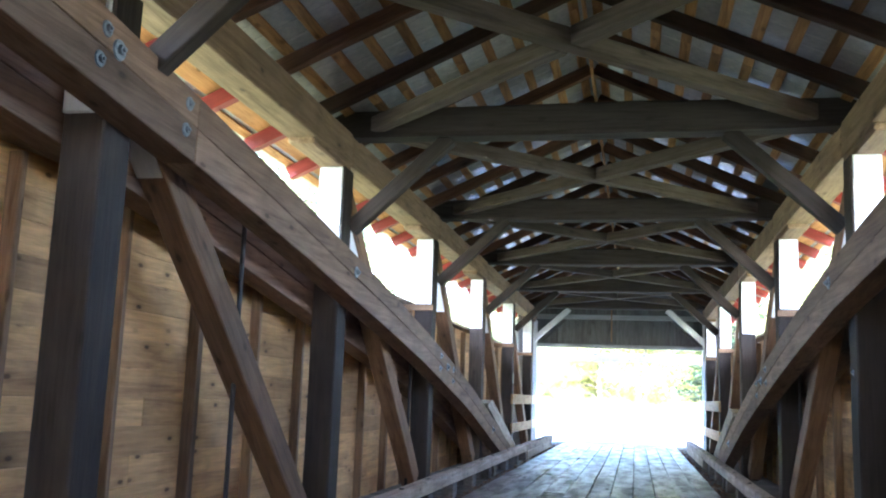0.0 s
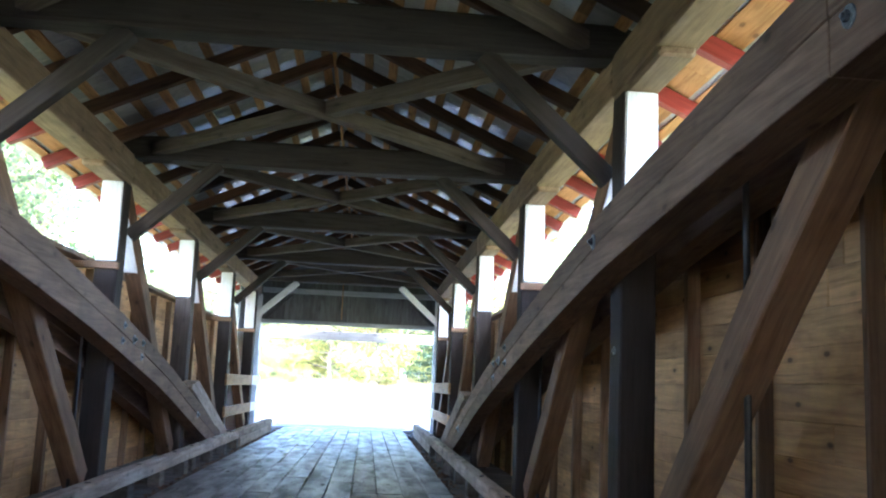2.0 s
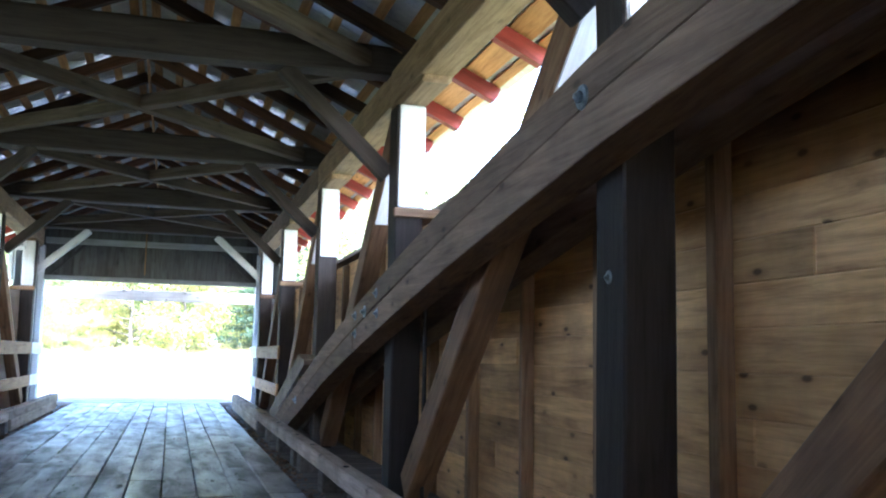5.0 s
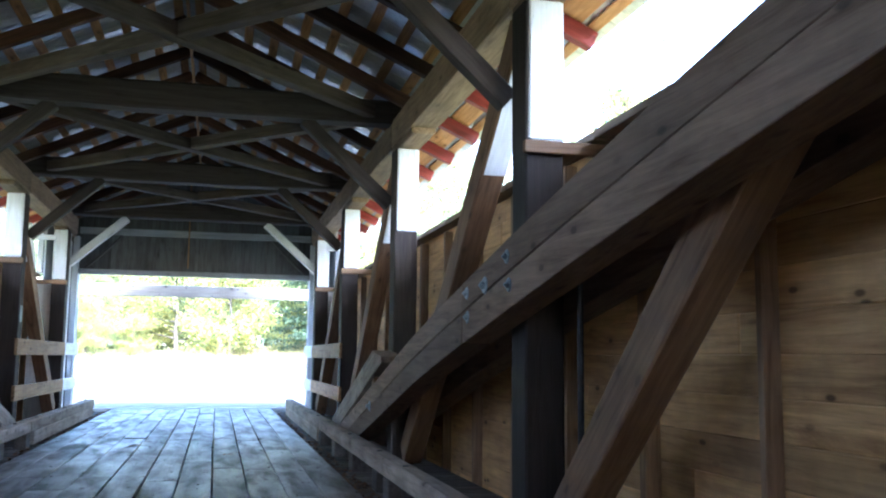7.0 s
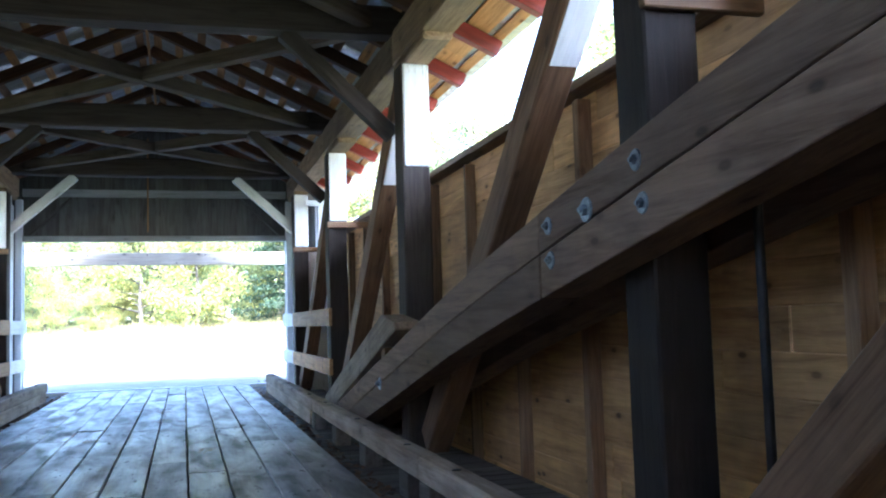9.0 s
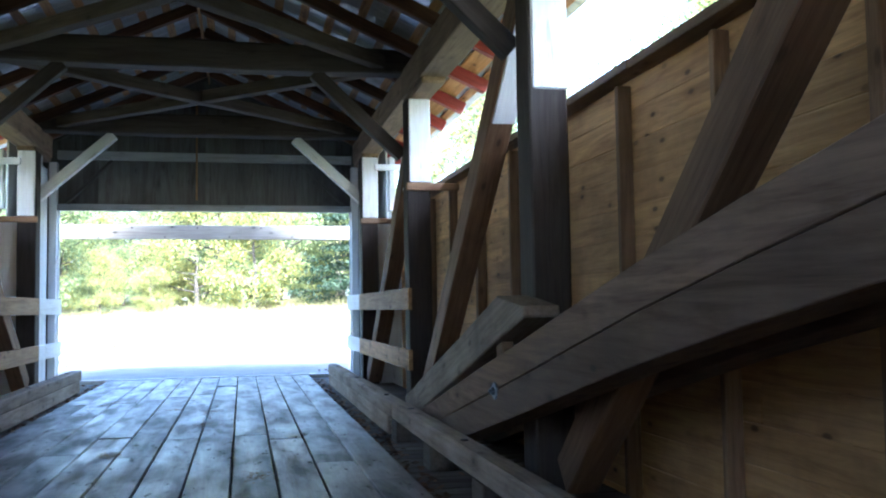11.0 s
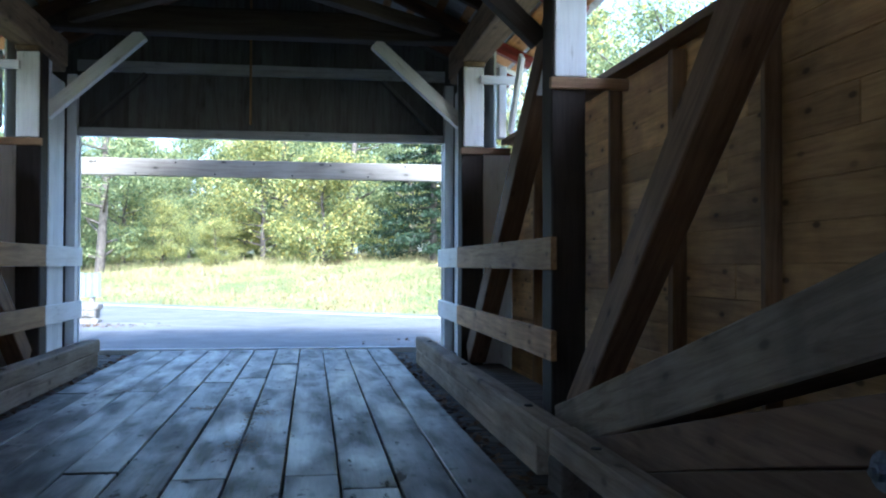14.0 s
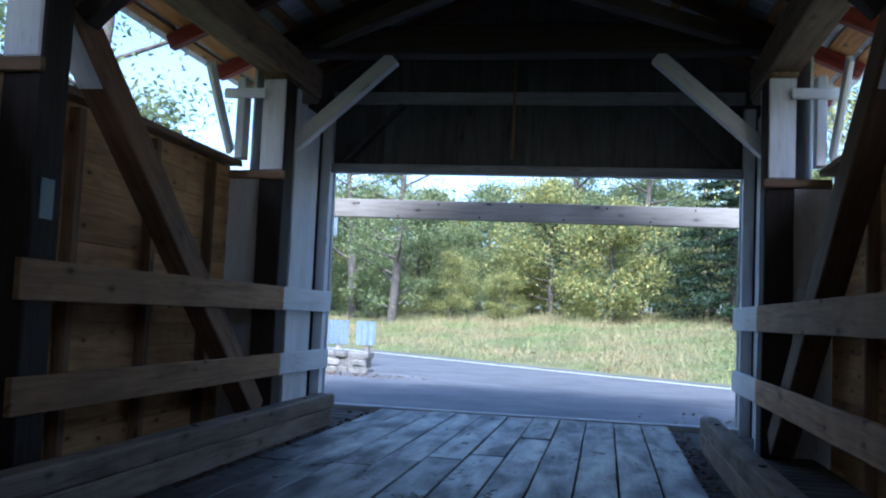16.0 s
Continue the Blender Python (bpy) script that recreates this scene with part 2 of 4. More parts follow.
def meadow(name):
    """Grass in patches of green, straw and reddish stalks."""
    m, nt, bsdf = material(name)
    geo = nt.nodes.new("ShaderNodeNewGeometry")
    patch = node(nt, "ShaderNodeTexNoise", Scale=0.35, Detail=5.0, Roughness=0.6)
    nt.links.new(geo.outputs["Position"], patch.inputs["Vector"])
    green = ramp(nt, geo.outputs["Random Per Island"], (0.0, (0.09, 0.13, 0.04)), (0.6, (0.17, 0.21, 0.07)), (1.0, (0.27, 0.28, 0.10)))
    straw = ramp(nt, geo.outputs["Random Per Island"], (0.0, (0.17, 0.13, 0.06)), (0.5, (0.26, 0.215, 0.10)), (1.0, (0.35, 0.29, 0.15)))
    mask = ramp(nt, patch.outputs[0], (0.38, (0, 0, 0)), (0.56, (1, 1, 1)))
    nt.links.new(mix(nt, "MIX", mask, green, straw), bsdf.inputs["Base Color"])
    bsdf.inputs["Roughness"].default_value = 0.8
    return m


GRASS = meadow("meadow_grass")
LITTER = leafy("fallen_leaf", (0.06, 0.035, 0.02), (0.14, 0.08, 0.04), (0.22, 0.13, 0.07))

# ---- building blocks ----
WORLD = {}                             # poses of things and parts, by name


def thing(name, at, label, category, group="", kind="", turn=0):
    ob = new(name)
    ob.empty_display_size = 0.2
    ob.matrix_basis = pose(*at, 0, 0, turn)
    WORLD[ob.name] = ob.matrix_basis.copy()
    return tagged(ob, label, category, group, kind)


def put(name, mesh, m, parent=None, label=""):
    """Links a mesh as a part at the world pose m."""
    ob = new(name, mesh)
    ob.matrix_basis = m
    WORLD[ob.name] = m.copy()
    if parent is not None:
        ob.parent = parent
        ob.matrix_basis = WORLD[parent.name].inverted() @ m
    return tagged(ob, label)


def part(name, bm, mat, parent, m=Matrix(), label=""):
    me = bpy.data.meshes.new(name)
    bm.to_mesh(me)
    bm.free()
    me.materials.append(mat)
    return put(name, me, m, parent, label)


def from_arrays(name, verts, faces, mat, smooth=False):
    me = bpy.data.meshes.new(name)
    me.from_pydata([tuple(v) for v in verts], [], [tuple(f) for f in faces])
    me.materials.append(mat)
    if smooth:
        me.polygons.foreach_set("use_smooth", [True] * len(me.polygons))
    me.update()
    return me


def timber_mesh(name, length, w, h, mat, chamfer=0.008, steps=1, rough=0.0, bow=0.0, belly=0.0, rng=random):
    """A chamfered timber along x, from 0 to length; w across (y), h high (z). rough: hewn unevenness, bow: sideways, belly: deeper in the middle."""
    c = min(chamfer, w * 0.3, h * 0.3)
    a, b = w / 2, h / 2
    ring = [(-a + c, -b), (a - c, -b), (a, -b + c), (a, b - c), (a - c, b), (-a + c, b), (-a, b - c), (-a, -b + c)]
    vs, fs = [], []
    stations = [(0.0, 0.0), (c, 1.0)] + [(length * i / steps, 1.0) for i in range(1, steps)] + [(length - c, 1.0), (length, 0.0)]
    for x, full in stations:
        u = x / length
        arc = 4 * u * (1 - u)
        dy, dz = bow * arc + rng.uniform(-rough, rough), rng.uniform(-rough, rough)
        gw, gh = 1 + rng.uniform(-rough, rough) * 2, 1 + belly * arc
        k = c * (1 - full)
        for y, z in ring:
            y2, z2 = y - math.copysign(min(k, abs(y)), y), z - math.copysign(min(k, abs(z)), z)
            vs.append((x, y2 * gw + dy, z2 * gh + dz))
    n = len(stations)
    for i in range(n - 1):
        for j in range(8):
            k = (j + 1) % 8
            fs.append((i * 8 + j, i * 8 + k, i * 8 + 8 + k, i * 8 + 8 + j)[::-1])
    fs.append(tuple(range(8)))
    fs.append(tuple(range(n * 8 - 1, n * 8 - 9, -1)))
    me = from_arrays(name, vs, fs, mat)
    return me


def along(p0, p1, up=(0, 0, 1)):
    """The pose whose x axis runs from p0 to p1 and whose z axis is nearest to up."""
    p0, p1 = Vector(p0), Vector(p1)
    x = (p1 - p0).normalized()
    y = Vector(up).cross(x).normalized()
    z = x.cross(y)
    return Matrix.Translation(p0) @ Matrix((x, y, z)).transposed().to_4x4()


def timber(name, p0, p1, w, h, mat, parent, label="", up=(0, 0, 1), **more):
    length = (Vector(p1) - Vector(p0)).length
    return put(name, timber_mesh(name, length, w, h, mat, **more), along(p0, p1, up), parent, label)


def bolt_mesh():
    """A bolt head on a round washer, facing -x."""
    bm = bmesh.new()
    for r, d, x, n in ((0.052, 0.008, -0.004, 16), (0.026, 0.02, -0.016, 6), (0.012, 0.016, -0.03, 10)):
        bmesh.ops.create_cone(bm, cap_ends=True, segments=n, radius1=r, radius2=r * 0.93, depth=d,
                              matrix=Matrix.Translation((x, 0, 0)) @ Matrix.Rotation(radians(-90), 4, "Y"))
    me = bpy.data.meshes.new("bolt")
    bm.to_mesh(me)
    bm.free()
    me.materials.append(STEEL)
    return me


BOLT = bolt_mesh()

# ---- plan of the bridge, along y ----
XC = -0.04                             # the middle line
PITCH = 4.43                           # from post to post
POSTS = [-12.0, -7.6, -3.2, 1.1, 5.4, 9.66, 13.96, 18.42, 22.82, 26.85]
START, END = -14.0, 28.68              # ends of the bridge
POST_IN, POST_W, POST_D = 2.345, 0.26, 0.28
ARCH_IN = 2.135
SILL = 2.48                            # top of the siding
PLATE_Z0, PLATE_Z1 = 3.45, 3.84
TIE_Z0, TIE_Z1 = 3.80, 4.09
SIDE = 2.98                            # siding, from the middle line
SLOPE = 0.46
EAVE_Z = 3.90                          # rafter underside over the plate's inner face


def sx(s, d):
    return XC + s * d


def arch_z(y, s=0):
    z = 3.36 - 0.00457 * (y + 5.9) ** 2 - min(0.045, 0.02 * max(0.0, y - 16.0))
    return z - 0.03 * max(0.0, min(5.5, 9.5 - y)) if s > 0 else z + 0.06 + 0.012 * max(0.0, min(5.5, 9.5 - y))


def roof_z(d):
    return EAVE_Z + SLOPE * (2.36 - d)


# ---- ground, road, field ----
def ground_height(x, y):
    far = max(0.0, (y - 41.0 + 0.8 * x) / 30.0)
    rise = min(2.0, 1.9 * far)
    beside = max(0.0, min(1.0, (29.2 - y) / 2.5))
    under = -2.2 * beside
    bump = 0.06 * noise.noise((x * 0.3, y * 0.3, 0.0)) if far > 0.02 else 0.0
    return -0.19 + rise * (1 - beside) + under + bump


def build_ground():
    xs = np.concatenate([[-900, -300, -120, -70], np.arange(-50, 50.1, 2.0), [70, 120, 300, 900]])
    ys = np.concatenate([[-900, -300, -100, -50], np.arange(-30, 24.1, 6.0), np.arange(26, 90, 1.5), [110, 160, 300, 900]])
    vs = [(x, y, ground_height(max(-60, min(60, x)), min(y, 90))) for y in ys for x in xs]
    nx = len(xs)
    fs = [(j * nx + i, j * nx + i + 1, (j + 1) * nx + i + 1, (j + 1) * nx + i) for j in range(len(ys) - 1) for i in range(nx - 1)]
    ob = new("ground", from_arrays("ground", vs, fs, SOIL, True))
    tagged(ob, "rough meadow ground with thin soil beyond the road", "ground", kind="structure")


build_ground()

ROAD_DIR = Vector((-0.768, 0.64, 0)).normalized()
ROAD_OUT = Vector((0.64, 0.768, 0)).normalized()
ROAD_EDGE = Vector((3.8, 38.4, 0))


def strip(a0, a1, b0, b1, z, n=40):
    """A thin slab between two lines, from a0-a1 to b0-b1, in plan."""
    vs, fs = [], []
    for i in range(n + 1):
        u = i / n
        p, q = a0.lerp(a1, u), b0.lerp(b1, u)
        for v in (p, q):
            vs += [(v.x, v.y, z), (v.x, v.y, z - 0.12)]
    for i in range(n):
        k = 4 * i
        fs += [(k, k + 2, k + 6, k + 4), (k, k + 4, k + 5, k + 1), (k + 2, k + 3, k + 7, k + 6)]
    return vs, fs


far0, far1 = ROAD_EDGE - ROAD_DIR * 120, ROAD_EDGE + ROAD_DIR * 120
near0, near1 = far0 - ROAD_OUT * 6.6, far1 - ROAD_OUT * 6.6
road = new("road", from_arrays("road", *strip(near0, near1, far0, far1, -0.13), ASPHALT))
tagged(road, "grey asphalt road crossing in front of the bridge", "road", kind="structure")
apron = new("pavement", from_arrays("pavement", *strip(Vector((-4.6, END + 0.03, 0)), Vector((-4.4, 37.0, 0)), Vector((4.6, END + 0.03, 0)), Vector((4.6, 31.5, 0)), -0.126), ASPHALT))
tagged(apron, "asphalt apron from the bridge's end to the road", "pavement", kind="structure")
line = new("road_line", from_arrays("road_line", *strip(far0 - ROAD_OUT * 0.95, far1 - ROAD_OUT * 0.95, far0 - ROAD_OUT * 0.84, far1 - ROAD_OUT * 0.84, -0.126), LINE))
tagged(line, "worn white edge line painted on the road", "road marking", kind="structure")

# ---- trusses ----
def build_post(s, y, painted=True):
    x0 = sx(s, POST_IN + POST_W / 2)
    ob = thing("truss_post", (x0, y + POST_D / 2, -0.3), "dark squared timber truss post, whitewashed above the siding", "post", "truss posts")
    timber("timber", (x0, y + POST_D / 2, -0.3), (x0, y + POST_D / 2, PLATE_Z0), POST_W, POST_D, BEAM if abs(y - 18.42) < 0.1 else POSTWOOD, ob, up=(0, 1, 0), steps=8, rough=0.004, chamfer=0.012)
    timber("painted_top", (x0 + s * 0.012, y + POST_D / 2, SILL + (0.02 if y > 8 else 0.2)), (x0 + s * 0.012, y + POST_D / 2, PLATE_Z0 - 0.003), POST_W - 0.016, POST_D + 0.024, WHITE, ob,
           "white-painted upper length", up=(0, 1, 0), chamfer=0.012)
    if s > 0 and 9 < y < 10:
        put("bolt", BOLT, Matrix.Translation((sx(s, POST_IN - 0.002), y + POST_D / 2, 1.54)) @ Matrix.Scale(0.6, 4), ob, "small pale bolt on a washer")
    if y > 8 and abs(y - 18.42) > 0.1:
        timber("bearing_block", (sx(s, POST_IN - 0.02), y - 0.018, SILL - 0.03), (sx(s, POST_IN + POST_W + 0.32), y - 0.018, SILL - 0.03), 0.05, 0.085, STUD, ob, "short brown plank end")


def build_brace(s, y0, y1):
    x = sx(s, 2.50)
    a, b = Vector((x, y1 - 4.06, 3.40)), Vector((x, y1 - 0.28, 0.08))
    if y1 - y0 < 4.2:                  # the short last bay: the brace butts against the post
        a, b = Vector((x, y0 + POST_D - 0.03, 3.10)), Vector((x, y1 - 0.12, 0.08))
    ob = thing("diagonal_brace", (x, b.y, -0.06), "brown diagonal truss brace with a whitewashed top", "brace", "diagonal braces")
    timber("timber", a, b, 0.20, 0.25, BRACE, ob, steps=6, rough=0.004, chamfer=0.01)
    k = (a.z - SILL - 0.12) / (a.z - b.z)
    c = a.lerp(b, k)
    off = Vector((s * 0.012, 0, 0))
    timber("painted_top", a + off + (b - a) * 0.02, c + off, 0.19, 0.262, WHITE, ob, "white-painted upper end", chamfer=0.01)


def build_rod(s, y):
    x = sx(s, 2.51)
    top = arch_z(y, s) + 0.1
    if top < 0.7:
        return
    ob = thing("hanger_rod", (x, y, -0.1), "black iron hanger rod from the arch to the floor", "rod", "hanger rods")
    bm = bmesh.new()
    bmesh.ops.create_cone(bm, cap_ends=True, segments=12, radius1=0.019, radius2=0.019, depth=top + 0.1, matrix=Matrix.Translation((0, 0, (top + 0.1) / 2)))
    part("rod", bm, IRON, ob, pose(x, y, -0.1))
    bm = bmesh.new()
    bmesh.ops.create_cone(bm, cap_ends=True, segments=12, radius1=0.026, radius2=0.026, depth=0.12, matrix=Matrix.Translation((0, 0, 0.4)))
    part("coupling", bm, IRON, ob, pose(x, y, -0.1), "threaded sleeve")


def build_arch(s, inner):
    d0 = ARCH_IN if inner else POST_IN + POST_W + 0.015
    x = sx(s, d0 + 0.107)
    ob = thing("timber_arch", (x, 20.0, 0), "heavy sawn timber arch bolted to the posts" if inner else "outer sawn timber arch behind the posts", "arch", "truss arches")
    joints = [-13.6, -10.5, -2.1, 6.28, 14.72, 21.6]
    for y0, y1 in zip(joints, joints[1:]):
        for h, zo in ((0.215, -0.113), (0.2, 0.1)):
            steps = 8
            me = timber_mesh("segment", y1 - y0 - 0.008, 0.214, h, ARCH, steps=steps, rough=0.0025, chamfer=0.005)
            for v in me.vertices:
                v.co.z += arch_z(y0 + v.co.x, s) + zo + (0.0 if inner else -0.12 if s < 0 else 0.03 + 0.10 * max(0.0, min(1.0, (12.5 - y0 - v.co.x) / 4)))
            put("segment", me, along((x, y0 + 0.004, 0), (x, y1, 0)), ob)
    if inner:
        places = []
        for y in POSTS:
            if y < 19:
                places.append((y + (0.19 if y > 12 else -0.03), 0.04 if y < 16 else -0.01, 1.3))
        for j in joints[1:-1]:
            places += [(j - 0.13, 0.1, 1.0), (j - 0.15, -0.07, 1.0), (j - 1.03, 0.095, 1.0), (j - 1.07, -0.085, 1.0)]
        for y, z, size in places:
            m = Matrix.Translation((sx(s, d0 - 0.002), y, arch_z(y, s) + z))
            if s < 0:
                m = m @ Matrix.Rotation(math.pi, 4, "Z")
            m = m @ Matrix.Scale(size * 0.85, 4)
            put("bolt", BOLT, m, ob, "galvanised bolt on a washer")


def build_heel(s):
    """The short upper timber that lies on the arch's foot, with a chamfered end and a shim."""
    x = sx(s, 2.25)
    ob = thing("arch_heel_timber", (x, 21.5, 0.0), "short weathered timber lying on the foot of the arch", "timber", "arch heel timbers")
    a, b = Vector((x, 18.02, 1.173)), Vector((x, 21.95, 0.088))
    me = timber_mesh("heel", (b - a).length, 0.23, 0.275, KERB, steps=8, rough=0.003, chamfer=0.01)
    for v in me.vertices:
        if v.co.x < 0.02 and v.co.z > 0:
            v.co.z = -0.07
    put("timber", me, along(a, b), ob)
    timber("shim", (x - s * 0.06, 18.48, 0.835), (x - s * 0.06, 18.62, 0.80), 0.08, 0.10, STUD, ob, "pale wooden shim")
    timber("cleat", (x + s * 0.06, 19.42, 0.86), (x + s * 0.06, 19.42, 1.06), 0.1, 0.1, OLD, ob, "small upright block")


for s in (1, -1):
    for y in POSTS:
        build_post(s, y + (0.0 if s > 0 or y > 12 else 0.1 if y > 8 else 0.22))
    for y0, y1 in zip(POSTS, POSTS[1:]):
        build_brace(s, y0, y1)
    for y in (-5.3, -0.9, 3.42, 7.87, 13.47):
        build_rod(s, y)
    build_arch(s, True)
    build_arch(s, False)
    build_heel(s)

patch = tagged(put("notice_plate", timber_mesh("notice_plate", 0.24, 0.006, 0.13, PALEMETAL, chamfer=0.002), along((sx(-1, POST_IN - 0.004), 22.95, 1.56), (sx(-1, POST_IN - 0.004), 22.95, 2.0), (0, 1, 0))),
               "small pale metal plate nailed to a dark post", "plate")

# ---- siding ----
rng = random.Random(4)


def build_siding(s):
    name = "wall_right" if s > 0 else "wall_left"
    wall = thing(name, (sx(s, SIDE), 0, -0.3), "unpainted horizontal pine siding boards on studs", "wall", kind="structure")
    rows = 14
    h = (SILL + 0.07 + 0.3) / rows
    for r in range(rows):
        z = -0.3 + h * (r + 0.5)
        y = START + rng.uniform(0, 3)
        cuts = [START]
        while y < 26.3:
            cuts.append(y)
            y += rng.choice((4.83, 6.04, 7.25))
        cuts.append(27.0)
        for a, b in zip(cuts, cuts[1:]):
            if b - a < 0.3:
                continue
            x = sx(s, SIDE + 0.012 + rng.uniform(0, 0.005))
            timber("board", (x, a + 0.002, z), (x, b - 0.002, z), 0.022, h + 0.001, PINE, wall, chamfer=0.0105)
    pitch, first = (1.208, 8.62) if s > 0 else (1.15, 6.87)
    y = first - pitch * int((first - START) / pitch)
    while y < 26.6:
        w = 0.048 if rng.random() < 0.7 else 0.085
        timber("stud", (sx(s, SIDE - 0.05), y, -0.3), (sx(s, SIDE - 0.05), y, SILL + 0.02), 0.095, w, STUD, wall, up=(0, 1, 0), chamfer=0.004)
        y += pitch
    for a in range(-14, 27, 4):
        b = min(a + 4, 26.95)
        z = SILL + 0.095 + rng.uniform(-0.004, 0.004)
        timber("cap_plank", (sx(s, SIDE - 0.02), a + 0.003, z), (sx(s, SIDE - 0.02), b - 0.003, z), 0.25, 0.06, PLATE, wall, chamfer=0.006, steps=4, rough=0.003)


for s in (1, -1):
    build_siding(s)

# ---- deck, kerbs, railings ----
deck = thing("floor", (XC, 8, 0), "worn grey lengthwise deck planks with gaps", "floor", kind="structure")
NP, PW = 11, 0.292
for i in range(NP):
    x = -0.01 + (i - (NP - 1) / 2) * PW
    y = START + rng.uniform(0.5, 3.5)
    cuts = [START]
    while y < END - 1.2:
        cuts.append(y)
        y += rng.uniform(3.3, 4.9)
    cuts.append(END - 0.22)
    for a, b in zip(cuts, cuts[1:]):
        dz = rng.uniform(-0.006, 0.003)
        timber("plank", (x, a + 0.004, -0.028 + dz), (x, b - 0.004, -0.028 + dz + rng.uniform(-0.002, 0.002)), PW - rng.uniform(0.005, 0.015), 0.055, DECK, deck, chamfer=0.006, steps=3, rough=0.002)
y = START
cross = timber_mesh("cross_plank", 5.7, 0.185, 0.06, UNDER, chamfer=0.01, steps=2, rough=0.004)
while y < END - 0.1:
    put("cross_plank", cross, along((XC - 2.85, y, -0.092 + rng.uniform(-0.006, 0.004)), (XC + 3, y, -0.092)), deck)
    y += 0.2
timber("edge_strip", (XC - 2.4, END - 0.06, -0.06), (XC + 2.4, END - 0.06, -0.06), 0.12, 0.13, LINE, deck, "pale edge strip")
floor_base = new("floor_base", from_arrays("floor_base", [(x, y, z) for z in (-0.135, -0.4) for y in (START, END - 0.02) for x in (-2.99, 2.91)],
                 [(0, 1, 3, 2), (4, 6, 7, 5), (0, 4, 5, 1), (2, 3, 7, 6), (0, 2, 6, 4), (1, 5, 7, 3)], UNDER))
tagged(floor_base, "dark floor timbers below the deck", "floor", kind="structure")


def disc_mesh(name, radius, depth, mat):
    """A low round bolt head, facing up."""
    bm = bmesh.new()
    bmesh.ops.create_cone(bm, cap_ends=True, segments=12, radius1=radius, radius2=radius * 0.8, depth=depth)
    me = bpy.data.meshes.new(name)
    bm.to_mesh(me)
    bm.free()
    me.materials.append(mat)
    return me


KERB_BOLT = disc_mesh("bolt_head", 0.03, 0.018, IRON)


def build_kerb(s):
    x = s * 1.87
    ob = thing("wheel_guard", (x, 14, -0.06), "weathered kerb timber raised on blocks", "kerb timber", "kerb timbers")
    cuts = [START, -9.5, -4.4, 0.8, 5.9, 11.2, 16.1, 21.0, 27.1]
    for i, (a, b) in enumerate(zip(cuts, cuts[1:])):
        timber("timber", (x, a + 0.005, 0.19), (x, b - 0.005, 0.19), 0.15, 0.145, KERB, ob, chamfer=0.014, steps=6, rough=0.004)
        if a > 20:
            timber("block", (x, a + 0.3, 0.028), (x, b - 0.03, 0.028), 0.13, 0.175, KERB, ob, chamfer=0.01, steps=5, rough=0.004)
        for u in (0.12, 0.5, 0.88):
            put("bolt_head", KERB_BOLT, Matrix.Translation((x, a + (b - a) * u, 0.262)), ob, "rusty bolt head")
        k = a + 0.3 + 9 * (a > 20)
        while k < b:
            timber("block", (x, k, 0.028), (x, k + 0.26, 0.028), 0.14, 0.175, UNDER, ob, chamfer=0.008)
            k += 1.45


def build_railing(s):
    x = sx(s, 2.335)
    ob = thing("railing", (x, 25, 0.0), "two pale rail boards between the last posts, white at the portal", "railing", "railings")
    for z, h in ((1.20, 0.24), (0.53, 0.22)):
        timber("rail", (x, 22.72, z), (x, 26.98, z), 0.045, h, RAIL, ob, chamfer=0.005, steps=3, rough=0.002)
        timber("painted_rail", (x, 26.985, z), (x, END - 0.08, z), 0.045, h, WHITE, ob, "white-painted rail end", chamfer=0.005)


for s in (1, -1):
    build_kerb(s)
    build_railing(s)

# ---- top plates, tie beams, wind braces ----
for s in (1, -1):
    x = sx(s, 2.50)
    ob = thing("wall_plate", (x, 8, PLATE_Z0), "pale squared top plate with notched splices along the eave", "beam", "top plates", "structure")
    zc = (PLATE_Z0 + PLATE_Z1) / 2
    for y0, y1 in zip([START] + POSTS[1:-1], POSTS[1:-1] + [27.6]):
        timber("timber", (x, y0 + 0.35, zc + 0.03), (x, y1 + 0.345, zc + 0.03), 0.30, PLATE_Z1 - PLATE_Z0 - 0.06, PLATE, ob, steps=5, rough=0.003, chamfer=0.01)
        timber("corbel", (x, y1 - 0.75, PLATE_Z0 + 0.055), (x, y1 + 0.36, PLATE_Z0 + 0.055), 0.26, 0.115, PLATE, ob, "short bearing timber below the splice", chamfer=0.02)

TIE_Y = [p + 0.42 for p in POSTS]
for i, y in enumerate(TIE_Y):
    last = i == len(TIE_Y) - 1
    ob = thing("tie_beam", (XC, y, TIE_Z0), "dark hewn tie beam across the bridge, with knee braces", "beam", "tie beams")
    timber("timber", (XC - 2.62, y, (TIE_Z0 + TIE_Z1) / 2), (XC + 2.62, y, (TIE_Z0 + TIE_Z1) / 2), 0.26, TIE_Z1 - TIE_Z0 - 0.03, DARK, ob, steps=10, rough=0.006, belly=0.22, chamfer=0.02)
    for s in (1, -1):
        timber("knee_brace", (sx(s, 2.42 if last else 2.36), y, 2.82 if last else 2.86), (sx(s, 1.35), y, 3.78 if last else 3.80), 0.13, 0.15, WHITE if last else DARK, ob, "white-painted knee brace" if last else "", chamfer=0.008)

